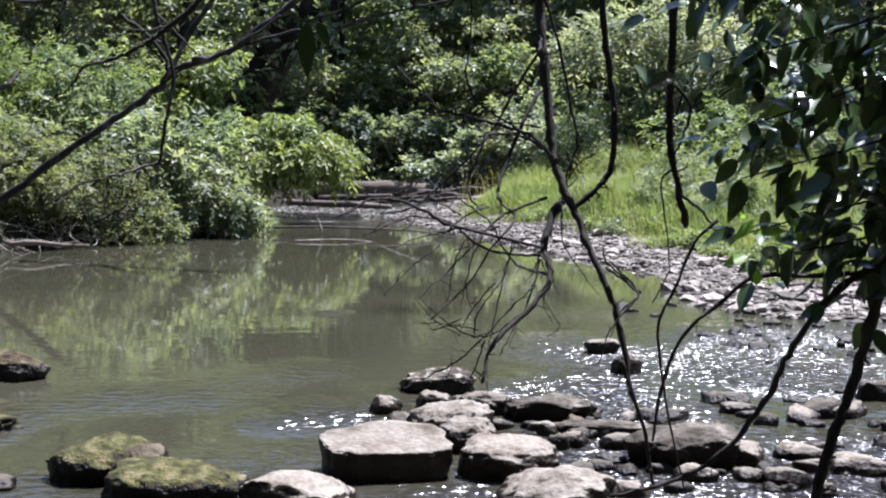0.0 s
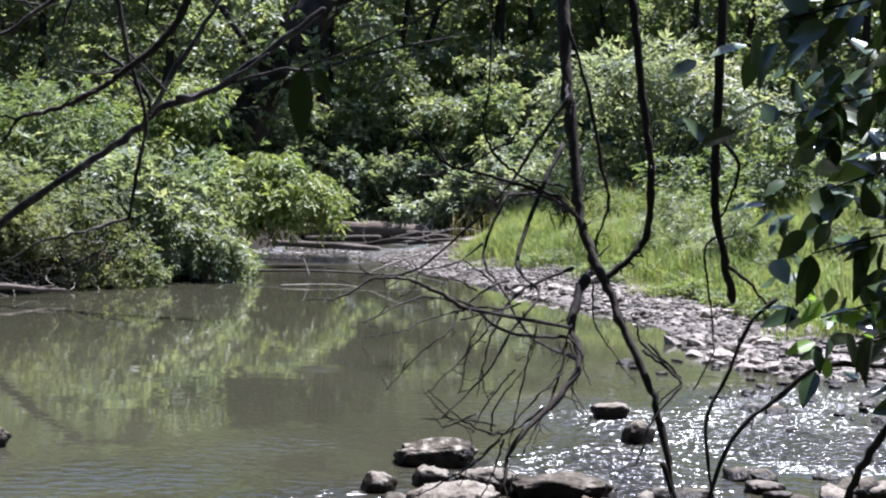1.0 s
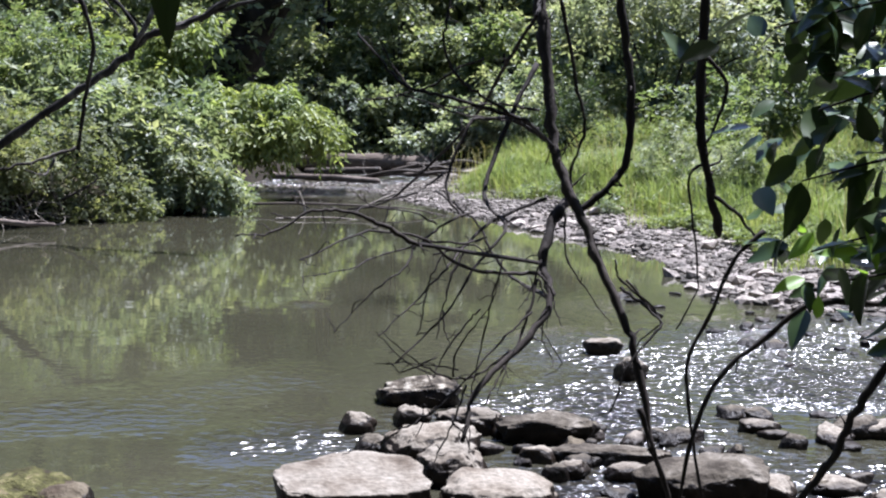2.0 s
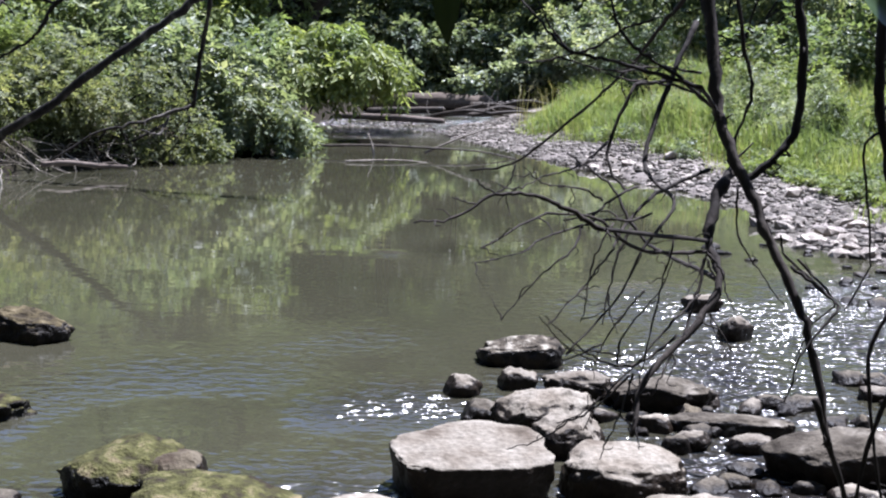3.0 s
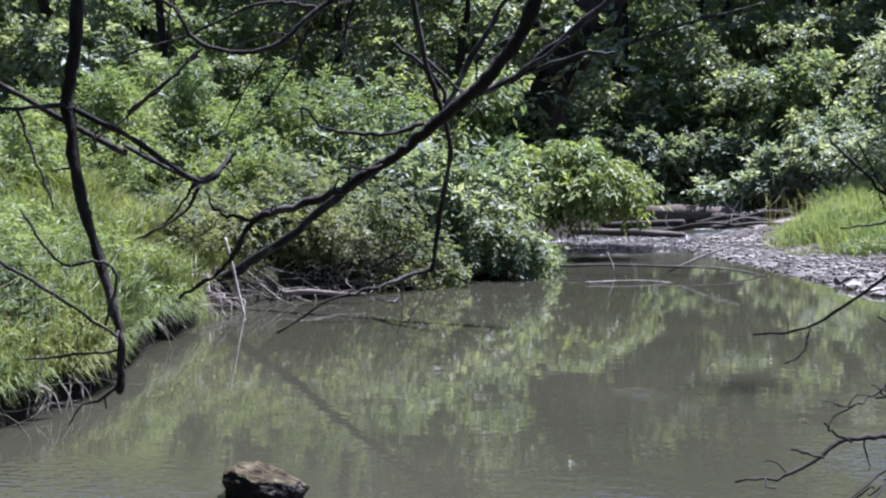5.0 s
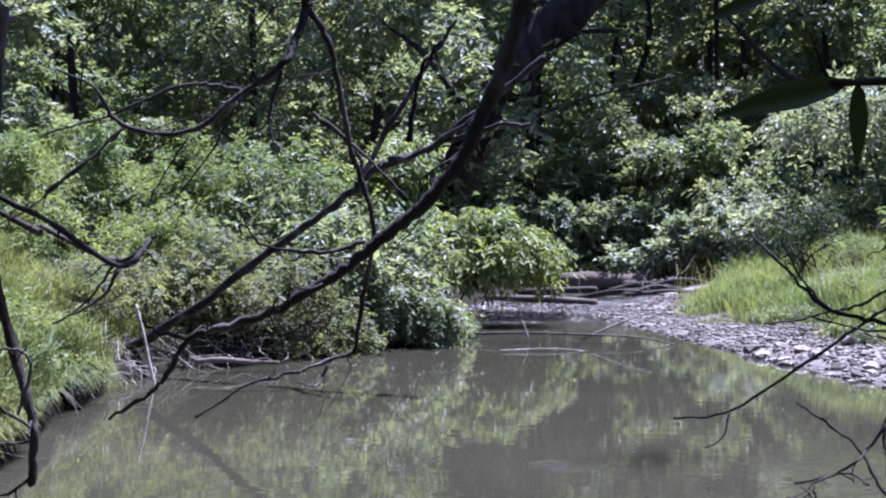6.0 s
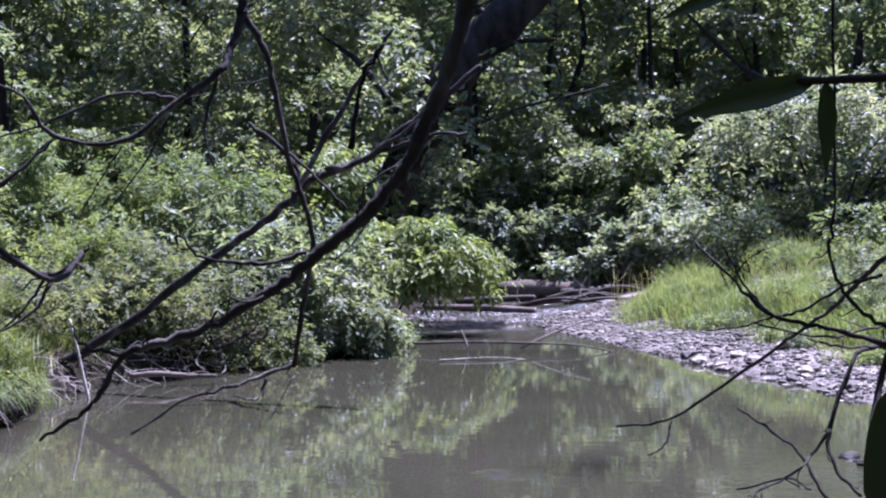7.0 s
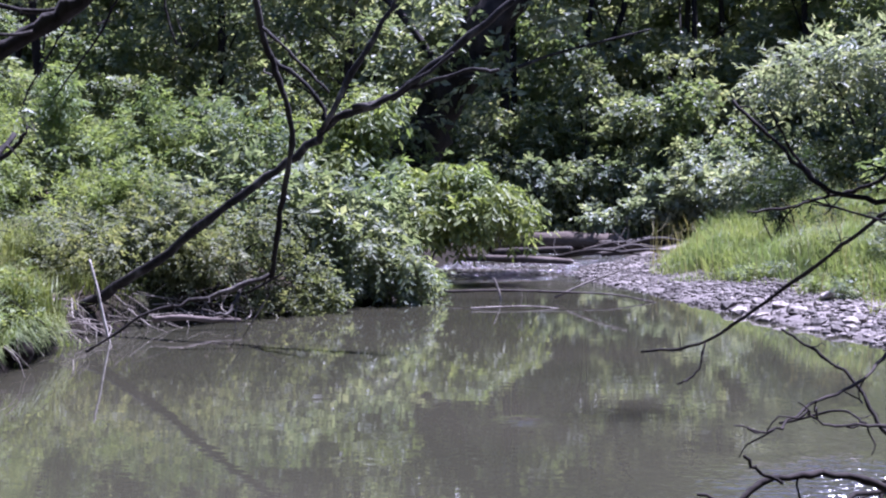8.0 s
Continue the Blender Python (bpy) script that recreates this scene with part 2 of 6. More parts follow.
# ---- mesh helpers ----
def mesh_np(name, verts, faces, material, smooth=True):
    """A mesh from arrays; all faces have the same number of corners."""
    verts, faces = np.asarray(verts, np.float32), np.asarray(faces, np.int32)
    me = bpy.data.meshes.new(name)
    k = faces.shape[1]
    me.vertices.add(len(verts))
    me.vertices.foreach_set("co", verts.ravel())
    me.loops.add(faces.size)
    me.loops.foreach_set("vertex_index", faces.ravel())
    me.polygons.add(len(faces))
    me.polygons.foreach_set("loop_start", np.arange(0, faces.size, k, dtype=np.int32))
    me.polygons.foreach_set("use_smooth", np.full(len(faces), smooth))
    me.materials.append(material)
    me.update(calc_edges=True)
    me.validate()
    return me


def part(name, me, parent, label="", m=None):
    ob = new(name, me)
    ob.parent = parent
    if m is not None:
        ob.matrix_basis = m
    return tagged(ob, label)


def thing(name, place, label, category, group="", kind=""):
    ob = new(name)
    ob.location = place
    ob.empty_display_size = 0.2
    return tagged(ob, label, category, group, kind)


def smooth_line(pts, per=5):
    """Catmull-Rom through the given points."""
    p = np.asarray(pts, float)
    p = np.vstack([2 * p[0] - p[1], p, 2 * p[-1] - p[-2]])
    out = []
    for i in range(1, len(p) - 2):
        a, b, c, d = p[i - 1:i + 3]
        for u in np.arange(per) / per:
            out.append(0.5 * (2 * b + (c - a) * u + (2 * a - 5 * b + 4 * c - d) * u * u + (3 * b - a - 3 * c + d) * u ** 3))
    out.append(p[-2])
    return np.array(out)


def tube_arrays(pts, r0, r1, rng, sides=7, per=5, knob=0.12, wobble=0.0):
    line = smooth_line(pts, per)
    n = len(line)
    if wobble:
        line[1:-1] += rng.normal(0, wobble, (n - 2, 3))
    tan = np.gradient(line, axis=0)
    tan /= np.linalg.norm(tan, axis=1)[:, None] + 1e-9
    u = np.empty_like(tan)
    w = np.cross(tan[0], [0.31, 0.74, 0.6])
    for i in range(n):
        w = w - tan[i] * (w @ tan[i])
        w = w / (np.linalg.norm(w) + 1e-9)
        u[i] = w
    v = np.cross(tan, u)
    rad = np.linspace(r0, r1, n) * (1 + rng.normal(0, knob, n))
    a = np.arange(sides) * 2 * math.pi / sides
    ring = u[:, None] * np.cos(a)[None, :, None] + v[:, None] * np.sin(a)[None, :, None]
    vert = line[:, None] + ring * (rad[:, None, None] * (1 + rng.normal(0, knob * 0.5, (n, sides, 1))))
    vert = vert.reshape(-1, 3)
    i, j = np.meshgrid(np.arange(n - 1), np.arange(sides), indexing="ij")
    q = np.stack([i * sides + j, i * sides + (j + 1) % sides, (i + 1) * sides + (j + 1) % sides, (i + 1) * sides + j], -1).reshape(-1, 4)
    vert = np.vstack([vert, line[0] - tan[0] * r0 * 0.4, line[-1] + tan[-1] * r1 * 0.9])
    k = np.arange(sides)
    caps = np.vstack([np.stack([(k + 1) % sides, k, np.full(sides, n * sides), np.full(sides, n * sides)], 1),
                      np.stack([(n - 1) * sides + k, (n - 1) * sides + (k + 1) % sides, np.full(sides, n * sides + 1), np.full(sides, n * sides + 1)], 1)])
    tri = np.vstack([q[:, [0, 1, 2]], q[:, [0, 2, 3]], caps[:, :3]])
    return vert, tri


def tube(name, pts, r0, r1, material, parent, seed=0, label="", **kw):
    rng = np.random.default_rng(seed)
    v, t = tube_arrays(np.asarray(pts, float) - np.array(parent.location), r0, r1, rng, **kw)
    return part(name, mesh_np(name, v, t, material), parent, label)


def join(parts):
    vs, fs, k = [], [], 0
    for v, f in parts:
        vs.append(v)
        fs.append(f + k)
        k += len(v)
    return np.vstack(vs), np.vstack(fs)


def unit(a):
    return a / (np.linalg.norm(a, axis=-1, keepdims=True) + 1e-9)


def leaf_arrays(pos, axis, face, length, width, fine=True):
    """Folded leaves at pos along axis; face is the rough normal."""
    axis = unit(axis)
    side = unit(np.cross(axis, face))
    up = np.cross(side, axis)
    L, W = length[:, None], width[:, None]
    if fine:
        pts = [pos, pos + axis * L * 0.5 - up * W * 0.22, pos + axis * L - up * L * 0.12,
               pos + axis * L * 0.42 - side * W * 0.5, pos + axis * L * 0.42 + side * W * 0.5]
        f = np.array([[0, 1, 3], [1, 2, 3], [0, 4, 1], [1, 4, 2]])
    else:
        pts = [pos, pos + axis * L - up * L * 0.1, pos + axis * L * 0.45 - side * W * 0.5 + up * W * 0.12, pos + axis * L * 0.45 + side * W * 0.5 + up * W * 0.12]
        f = np.array([[0, 1, 2], [0, 3, 1]])
    k = len(pts)
    v = np.stack(pts, 1).reshape(-1, 3)
    return v, (np.arange(len(pos))[:, None, None] * k + f[None]).reshape(-1, 3)


def clump_points(rng, clumps, n, shell=0.42):
    """Points in the given ellipsoids, denser towards their skins."""
    c = np.array(clumps, float)
    vol = c[:, 3] * c[:, 4] * c[:, 5]
    pick = rng.choice(len(c), n, p=vol ** 0.75 / (vol ** 0.75).sum())
    d = unit(rng.normal(0, 1, (n, 3)))
    r = shell + (1.06 - shell) * rng.random(n) ** 0.6
    r = np.where(rng.random(n) < 0.14, rng.uniform(1.0, 1.42, n), r)
    return c[pick, :3] + d * c[pick, 3:6] * r[:, None], d, pick


def lumps(rng, clumps, k):
    """Breaks each clump up into smaller ones, with gaps between."""
    out = []
    for c in clumps:
        c = np.array(c, float)
        for d in unit(rng.normal(0, 1, (k, 3))):
            s = rng.uniform(0.28, 0.5)
            out.append((*(c[:3] + d * c[3:6] * rng.uniform(0.4, 0.95)), *(c[3:6] * s)))
    return out


def sprays(rng, pos, out, per, size, droop):
    """Leaves in pairs along short arching stalks, for an uneven outline with gaps."""
    n = len(pos)
    a = unit(out * 0.8 + rng.normal(0, 0.5, (n, 3)) + np.array([0, 0, -droop]))
    s = unit(np.cross(a, np.array([0, 0, 1.0]) + rng.normal(0, 0.3, (n, 3))))
    k = np.arange(per)
    t = (k // 2) * size * 0.62
    reach = rng.uniform(0.5, 1.5, n)[:, None, None]
    sg = np.where(k % 2, 1.0, -1.0)
    p = pos[:, None] + a[:, None] * t[None, :, None] * reach - np.array([0, 0, 1.0]) * (t ** 2)[None, :, None] * 0.6 * reach ** 2
    ax = a[:, None] * 0.75 + s[:, None] * sg[None, :, None] * 0.8 + rng.normal(0, 0.25, (n, per, 3)) + np.array([0, 0, -0.25 * droop])
    face = np.cross(s, a)
    face = face * np.sign(face[:, 2:3] + 1e-6)
    face = np.repeat(face[:, None], per, 1) + rng.normal(0, 0.3, (n, per, 3))
    return p.reshape(-1, 3), unit(ax.reshape(-1, 3)), unit(face.reshape(-1, 3))


def shrub(name, place, label, clumps, n, size, material, seed, stems=7, per=6, droop=0.35, fine=True, category="shrub", group="", ratio=0.5, stem_r=0.02):
    rng = np.random.default_rng(seed)
    top = thing(name, place, label, category, group)
    c = np.array(clumps, float)
    for i in range(stems):
        k = c[rng.integers(len(c))]
        foot = np.array(place) + np.array([rng.normal(0, 0.25), rng.normal(0, 0.25), -0.05])
        tip = k[:3] + rng.normal(0, 0.45, 3) * k[3:6]
        mid = foot * 0.5 + tip * 0.5 + np.array([rng.normal(0, 0.12), rng.normal(0, 0.12), 0.2 * abs(tip[2] - foot[2])])
        v, f = tube_arrays(np.array([foot, mid, tip]) - np.array(place), stem_r, stem_r * 0.3, rng, sides=5, per=4)
        part("stem", mesh_np("stem", v, f, M_BARK), top)
    tips, out, _ = clump_points(rng, lumps(rng, clumps, 8), n // per)
    pos, axis, face = sprays(rng, tips, out, per, size, droop)
    ln = size * rng.uniform(0.6, 1.25, len(pos))
    v, f = leaf_arrays(pos - np.array(place), axis, face, ln, ln * ratio * rng.uniform(0.8, 1.2, len(pos)), fine)
    part("foliage", mesh_np("foliage", v, f, material, False), top)
    return top


# ---- ground and water ----
LEFT_EDGE = [(-3.2, 1.9), (-4.4, 5.0), (-4.75, 8.5), (-4.75, 9.7), (-5.40, 12.0), (-5.55, 13.2), (-5.70, 14.1), (-5.35, 14.9), (-4.85, 15.8), (-4.2, 17.1), (-3.2, 18.2), (-2.7, 20.0), (-3.4, 23.0), (-3.3, 26.0), (-2.6, 30.5)]
RIGHT_EDGE = [(0.1, 30.5), (0.25, 26.8), (-0.62, 24.9), (-0.70, 22.4), (-0.2, 20.9), (0.25, 20.0), (0.72, 18.4), (1.62, 16.0), (2.2, 14.6), (2.55, 13.2), (2.45, 12.1), (2.5, 11.0), (2.95, 10.25), (4.2, 10.0), (7.0, 9.6), (12.0, 9.2), (12.0, 2.4), (4.0, 2.0)]
SHORE = np.array(LEFT_EDGE + RIGHT_EDGE)


def shore_distance(x, y):
    """Distance to the waterline, negative in the water."""
    pnt = np.stack([x, y], -1)[..., None, :]
    a, b = SHORE, np.roll(SHORE, -1, 0)
    ab = b - a
    t = np.clip(((pnt - a) * ab).sum(-1) / (ab * ab).sum(-1), 0, 1)
    d = np.linalg.norm(pnt - a - t[..., None] * ab, axis=-1).min(-1)
    yy, xx = y[..., None], x[..., None]
    cross = ((a[:, 1] > yy) != (b[:, 1] > yy)) & (xx < (b[:, 0] - a[:, 0]) * (yy - a[:, 1]) / (b[:, 1] - a[:, 1] + 1e-12) + a[:, 0])
    return np.where(cross.sum(-1) % 2 == 1, -d, d)


def bumps(x, y, s, seed):
    r = np.random.default_rng(seed)
    z = 0
    for k in range(9):
        a, f, ph = r.uniform(0, 6.28), s * r.uniform(0.5, 2.2), r.uniform(0, 6.28)
        z = z + np.sin((x * math.cos(a) + y * math.sin(a)) * f + ph) / 9 ** 0.5 * 0.7
    return z


def ground_height(x, y):
    x, y = np.asarray(x, float), np.asarray(y, float)
    d = shore_distance(x, y)
    o = np.maximum(d, 0)
    left = 0.34 * (1 - np.exp(-o / 0.16)) + 0.24 * np.minimum(o, 5) + 0.03 * np.clip(o - 5, 0, 20)
    right = 0.13 * np.minimum(o, 1.6) + 0.24 * np.clip(o - 1.6, 0, 4) + 0.04 * np.clip(o - 5.6, 0, 30)
    near = 0.10 * np.minimum(o, 3)
    far = 0.30 * np.minimum(o, 2.5) + 0.05 * np.clip(o - 2.5, 0, 30)
    wl = 1 / (1 + np.exp((x + 1.0 + 0.02 * y) * 3))
    h = wl * left + (1 - wl) * right
    wf = 1 / (1 + np.exp(-(y - 29) * 1.2))
    h = h * (1 - wf) + far * wf
    wn = 1 / (1 + np.exp((y - 3.0) * 3))
    h = h * (1 - wn) + near * wn
    h = h + np.clip(o, 0, 1) * (0.05 * bumps(x, y, 3.0, 3) + 0.08 * bumps(x, y, 0.8, 4))
    return np.where(d < 0, -0.4 * (1 - np.exp(d / 0.5)), h * np.exp(-np.hypot(x, y - 15) / 900))


def grid_mesh(name, xs, ys, height, material):
    X, Y = np.meshgrid(xs, ys)
    v = np.stack([X, Y, height(X, Y)], -1).reshape(-1, 3)
    nx, ny = len(xs), len(ys)
    i, j = np.meshgrid(np.arange(ny - 1), np.arange(nx - 1), indexing="ij")
    q = np.stack([i * nx + j, i * nx + j + 1, (i + 1) * nx + j + 1, (i + 1) * nx + j], -1).reshape(-1, 4)
    return mesh_np(name, v, q, material)


far = [60, 90, 140, 250, 500, 1000, 2500]
xs = np.array([-v for v in far[::-1]] + list(np.arange(-45, -12, 1.5)) + list(np.arange(-12, 12, 0.16)) + list(np.arange(12, 46, 1.5)) + far)
ys = np.array([-v for v in far[::-1]] + list(np.arange(-40, -2, 2.0)) + list(np.arange(-2, 34, 0.16)) + list(np.arange(34, 58, 1.5)) + far)
ground_me = grid_mesh("ground", xs, ys, ground_height, M_GROUND)
GX, GY = np.meshgrid(xs, ys)
gd = shore_distance(GX, GY)
silty = np.clip(1.4 - np.abs(gd - 0.9) / 0.9, 0, 1) * (GX > -0.9) * (GY > 8) * (GY < 28)
ground_me.attributes.new("silt", "FLOAT", "POINT").data.foreach_set("value", silty.astype(np.float32).ravel())
ground = tagged(new("ground", ground_me), "brown creek bank soil with leaf litter and thin growth", "ground", kind="structure")


def riffle(x, y):
    """How broken the surface runs: shallow stony runs near, right and far upstream; still pool between."""
    a = 1 / (1 + np.exp(-(x - 0.45 + 0.30 * (6.6 - y)) * 3.2)) / (1 + np.exp((y - 9.6) * 2.0))
    b = 0.11 * np.clip(0.25 + 1.3 * bumps(x, y * 2.0, 1.2, 19), 0.06, 1) / (1 + np.exp((y - 7.65 - 0.25 * bumps(x, y, 1.3, 17)) * 5.0)) + 0.26 * np.clip(1.6 * bumps(x, y * 1.6, 3.2, 23) - 0.1, 0.04, 1) / (1 + np.exp((y - 6.3) * 3.0)) / (1 + np.exp(-(x + 2.6) * 3.0))
    c = 1.0 / (1 + np.exp(-(y - 21.8) * 2.0))
    for px, py, s, k in ((-0.35, 6.35, 0.35, 0.8), (-0.55, 5.2, 0.35, 0.7), (0.25, 6.9, 0.4, 0.8), (-0.7, 6.2, 0.25, 0.6), (-1.0, 4.9, 0.5, 0.6), (-2.3, 5.7, 0.3, 0.4), (-1.9, 4.85, 0.6, 0.45), (0.5, 5.6, 0.6, 0.8), (-0.82, 10.15, 0.12, 0.25)):
        b = np.maximum(b, k * np.exp(-((x - px) ** 2 + (y - py) ** 2) / s ** 2))
    return np.clip(np.maximum(np.maximum(a, b), c), 0, 1)


def water_height(x, y):
    r = riffle(x, y)
    w = 0.55 * bumps(x, y * 1.25, 13, 11) + 0.5 * bumps(x, y, 27, 12) + 0.35 * bumps(x, y, 48, 13)
    calm = 0.0012 * bumps(x, y * 1.8, 9, 14) + 0.0016 * bumps(x, y * 2, 3.5, 15)
    patch = 0.55 + 0.45 * np.clip(bumps(x, y, 2.2, 16) * 1.4, -1, 1)
    return r * patch * 0.0125 * w + calm * (0.06 + 0.10 / (1 + np.exp((y - 7.5) * 1.5)))


wx = np.array(list(np.arange(-7, -3.2, 0.3)) + list(np.arange(-3.2, 5.2, 0.035)) + list(np.arange(5.2, 13, 0.2)))
wy = np.array(list(np.arange(1.2, 3.9, 0.2)) + list(np.arange(3.9, 11, 0.037)) + list(np.arange(11, 24, 0.18)) + list(np.arange(24, 31.2, 0.12)))
water_me = grid_mesh("water", wx, wy, water_height, M_WATER)
WX, WY = np.meshgrid(wx, wy)
broken = water_me.attributes.new("broken", "FLOAT", "POINT")
broken.data.foreach_set("value", (riffle(WX, WY) * (0.6 + 0.5 * np.clip(bumps(WX, WY, 2.6, 16) * 1.6, -1, 1))).astype(np.float32).ravel())
sunk_at = 0.75 * np.exp(-((WX + 0.12) / 0.42) ** 2 - ((WY - 10.45) / 0.36) ** 2)
water_me.attributes.new("sunk", "FLOAT", "POINT").data.foreach_set("value", sunk_at.astype(np.float32).ravel())
tagged(new("water", water_me), "murky olive brown creek water, still pool and stony riffle", "water", kind="structure")


# ---- stones in the creek ----
def stone_mesh(w, d, h, seed, flat=0.0, sub=3, rough=1.0, shelf=None, cut=0.6):
    """A worn stone, base sunk below the surface; flat pushes the top towards a slab."""
    bm = bmesh.new()
    bmesh.ops.create_icosphere(bm, subdivisions=sub, radius=1)
    off = Vector((seed * 3.7, seed * 1.3, seed * 0.7))
    rng = np.random.default_rng(seed)
    under, lip = rng.uniform(0.06, 0.2), rng.uniform(0.5, 0.8)
    if shelf:
        under, lip = shelf, 1.0
    cuts = [(Vector(unit(rng.normal(0, 1, 3) * [1, 1, 0.7])), rng.uniform(cut + 0.06, 0.9 + 0.3 * (cut - 0.5))) for k in range(11)]
    sink = min(0.08, 0.3 * w)
    for v in bm.verts:
        c = v.co.copy()
        c = Vector([math.copysign(abs(q) ** 0.8, q) for q in c]) * 0.9
        n = noise.noise(c * 0.9 + off) * 0.30 + noise.noise(c * 2.1 + off) * 0.16 + noise.noise(c * 5 + off) * 0.07 + noise.noise(c * 11 + off) * 0.025
        c *= 1 + n * rough
        for nrm, dist in cuts:
            over = c.dot(nrm) - dist
            if over > 0:
                c -= nrm * over * 0.85
        c *= 1.22
        c *= 1 + 0.07 * noise.noise(c * 3.3 + off) + 0.04 * noise.noise(c * 8 + off) + 0.02 * noise.noise(c * 19 + off)
        if flat:
            top = 0.62 + 0.10 * noise.noise(Vector((c.x, c.y, 0)) * 1.3 + off)
            if c.z > top:
                c.z = top + (c.z - top) * (1 - flat)
            c.x = math.copysign(abs(c.x) ** (1 - 0.25 * flat), c.x)
            c.y = math.copysign(abs(c.y) ** (1 - 0.25 * flat), c.y)
        half = (h * 0.5 + sink) / (1 - 0.3 * flat)
        k = min(1, max(0, (c.z * half + h * 0.5 - sink) / (h * lip)))
        k = 1 - under * (1 - k * k * (3 - 2 * k))
        c.x, c.y = c.x * k, c.y * k
        v.co = (c.x * w / 2, c.y * d / 2, c.z * (h * 0.5 + sink) / (1 - 0.3 * flat))
    for f in bm.faces:
        f.smooth = True
    me = bpy.data.meshes.new("river_stone")
    bm.to_mesh(me)
    bm.free()
    return me


def river_stone(x, front, w, h, seed, label, material=None, flat=0.0, turn=0.0, depth=0.75, rough=0.85, shelf=None, cut=0.62):
    """front: where the waterline meets the near side."""
    w, h = w * 1.06, h * 1.05
    d = w * depth
    me = stone_mesh(w, d, h, seed, flat, 3 if w < 0.15 else 4 if w < 0.3 else 5, rough, shelf, cut)
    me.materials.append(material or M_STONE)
    ob = new("river_stone", me)
    ob.matrix_basis = pose(x, front + d * 0.40, h * 0.5 - min(0.08, 0.3 * w), (seed * 37) % 13 - 4, (seed * 53) % 15 - 7, turn)
    return tagged(ob, label, "stone", "stones in the creek")


PALE = "pale tan river stone standing dry above the shallow water"
WET = "dark wet river stone in the shallow riffle"
SMALL = "small rounded grey stone at the edge of the riffle"
river_stone(-0.19, 5.12, 0.56, 0.17, 1, "large flat pale slab with a wet front edge, painted shade-dark", M_STONE, 0.95, 6, 0.72, 0.6, 0.12)
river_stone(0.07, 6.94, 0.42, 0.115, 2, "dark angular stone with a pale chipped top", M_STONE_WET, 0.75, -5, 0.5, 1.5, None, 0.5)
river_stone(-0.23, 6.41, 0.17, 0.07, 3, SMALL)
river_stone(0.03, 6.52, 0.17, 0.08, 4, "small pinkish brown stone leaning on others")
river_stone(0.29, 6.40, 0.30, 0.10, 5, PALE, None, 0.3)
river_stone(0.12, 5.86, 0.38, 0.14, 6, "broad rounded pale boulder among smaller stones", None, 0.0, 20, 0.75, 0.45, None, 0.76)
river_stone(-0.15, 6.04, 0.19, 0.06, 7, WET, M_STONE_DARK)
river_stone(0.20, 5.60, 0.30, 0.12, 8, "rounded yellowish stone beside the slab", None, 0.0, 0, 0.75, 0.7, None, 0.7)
river_stone(0.37, 5.12, 0.44, 0.135, 9, "big stone with a pale top and a wet front painted shade-dark", None, 0.4, -12, 0.75, 0.7, 0.14)
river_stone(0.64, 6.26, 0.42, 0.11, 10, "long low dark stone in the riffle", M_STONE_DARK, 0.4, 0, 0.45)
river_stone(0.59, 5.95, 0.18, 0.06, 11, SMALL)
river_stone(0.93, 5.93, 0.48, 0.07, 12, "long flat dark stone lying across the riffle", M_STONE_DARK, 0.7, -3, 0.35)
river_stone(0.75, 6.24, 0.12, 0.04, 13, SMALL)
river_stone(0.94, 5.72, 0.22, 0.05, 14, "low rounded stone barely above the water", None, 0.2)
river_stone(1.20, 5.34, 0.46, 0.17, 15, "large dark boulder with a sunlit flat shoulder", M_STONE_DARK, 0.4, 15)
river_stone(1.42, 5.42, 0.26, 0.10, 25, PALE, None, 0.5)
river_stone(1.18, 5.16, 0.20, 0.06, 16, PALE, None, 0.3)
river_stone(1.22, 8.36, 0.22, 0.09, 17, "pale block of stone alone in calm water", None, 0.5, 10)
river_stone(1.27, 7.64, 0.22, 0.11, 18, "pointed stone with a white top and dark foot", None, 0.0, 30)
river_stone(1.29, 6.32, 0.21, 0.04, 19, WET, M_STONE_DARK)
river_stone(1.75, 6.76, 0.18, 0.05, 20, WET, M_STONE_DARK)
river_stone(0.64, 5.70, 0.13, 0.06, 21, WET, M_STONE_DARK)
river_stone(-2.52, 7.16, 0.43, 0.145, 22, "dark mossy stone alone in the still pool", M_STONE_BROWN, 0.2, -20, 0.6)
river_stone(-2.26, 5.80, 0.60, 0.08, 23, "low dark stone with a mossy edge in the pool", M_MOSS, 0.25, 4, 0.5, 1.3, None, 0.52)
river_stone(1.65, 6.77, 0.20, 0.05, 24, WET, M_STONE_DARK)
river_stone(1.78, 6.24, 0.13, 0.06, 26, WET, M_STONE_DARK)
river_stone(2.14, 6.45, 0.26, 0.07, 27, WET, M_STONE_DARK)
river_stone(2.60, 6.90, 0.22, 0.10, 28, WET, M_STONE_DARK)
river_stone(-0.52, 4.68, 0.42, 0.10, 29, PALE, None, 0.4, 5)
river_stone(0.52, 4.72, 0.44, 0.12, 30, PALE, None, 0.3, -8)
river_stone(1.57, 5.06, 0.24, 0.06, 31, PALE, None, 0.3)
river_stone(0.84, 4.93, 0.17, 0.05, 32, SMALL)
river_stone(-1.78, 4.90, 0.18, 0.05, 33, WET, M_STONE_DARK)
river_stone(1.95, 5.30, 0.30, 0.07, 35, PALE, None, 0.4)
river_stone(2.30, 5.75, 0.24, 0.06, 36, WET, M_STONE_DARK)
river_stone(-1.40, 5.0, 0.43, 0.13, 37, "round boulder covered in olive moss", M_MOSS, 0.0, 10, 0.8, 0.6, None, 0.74)
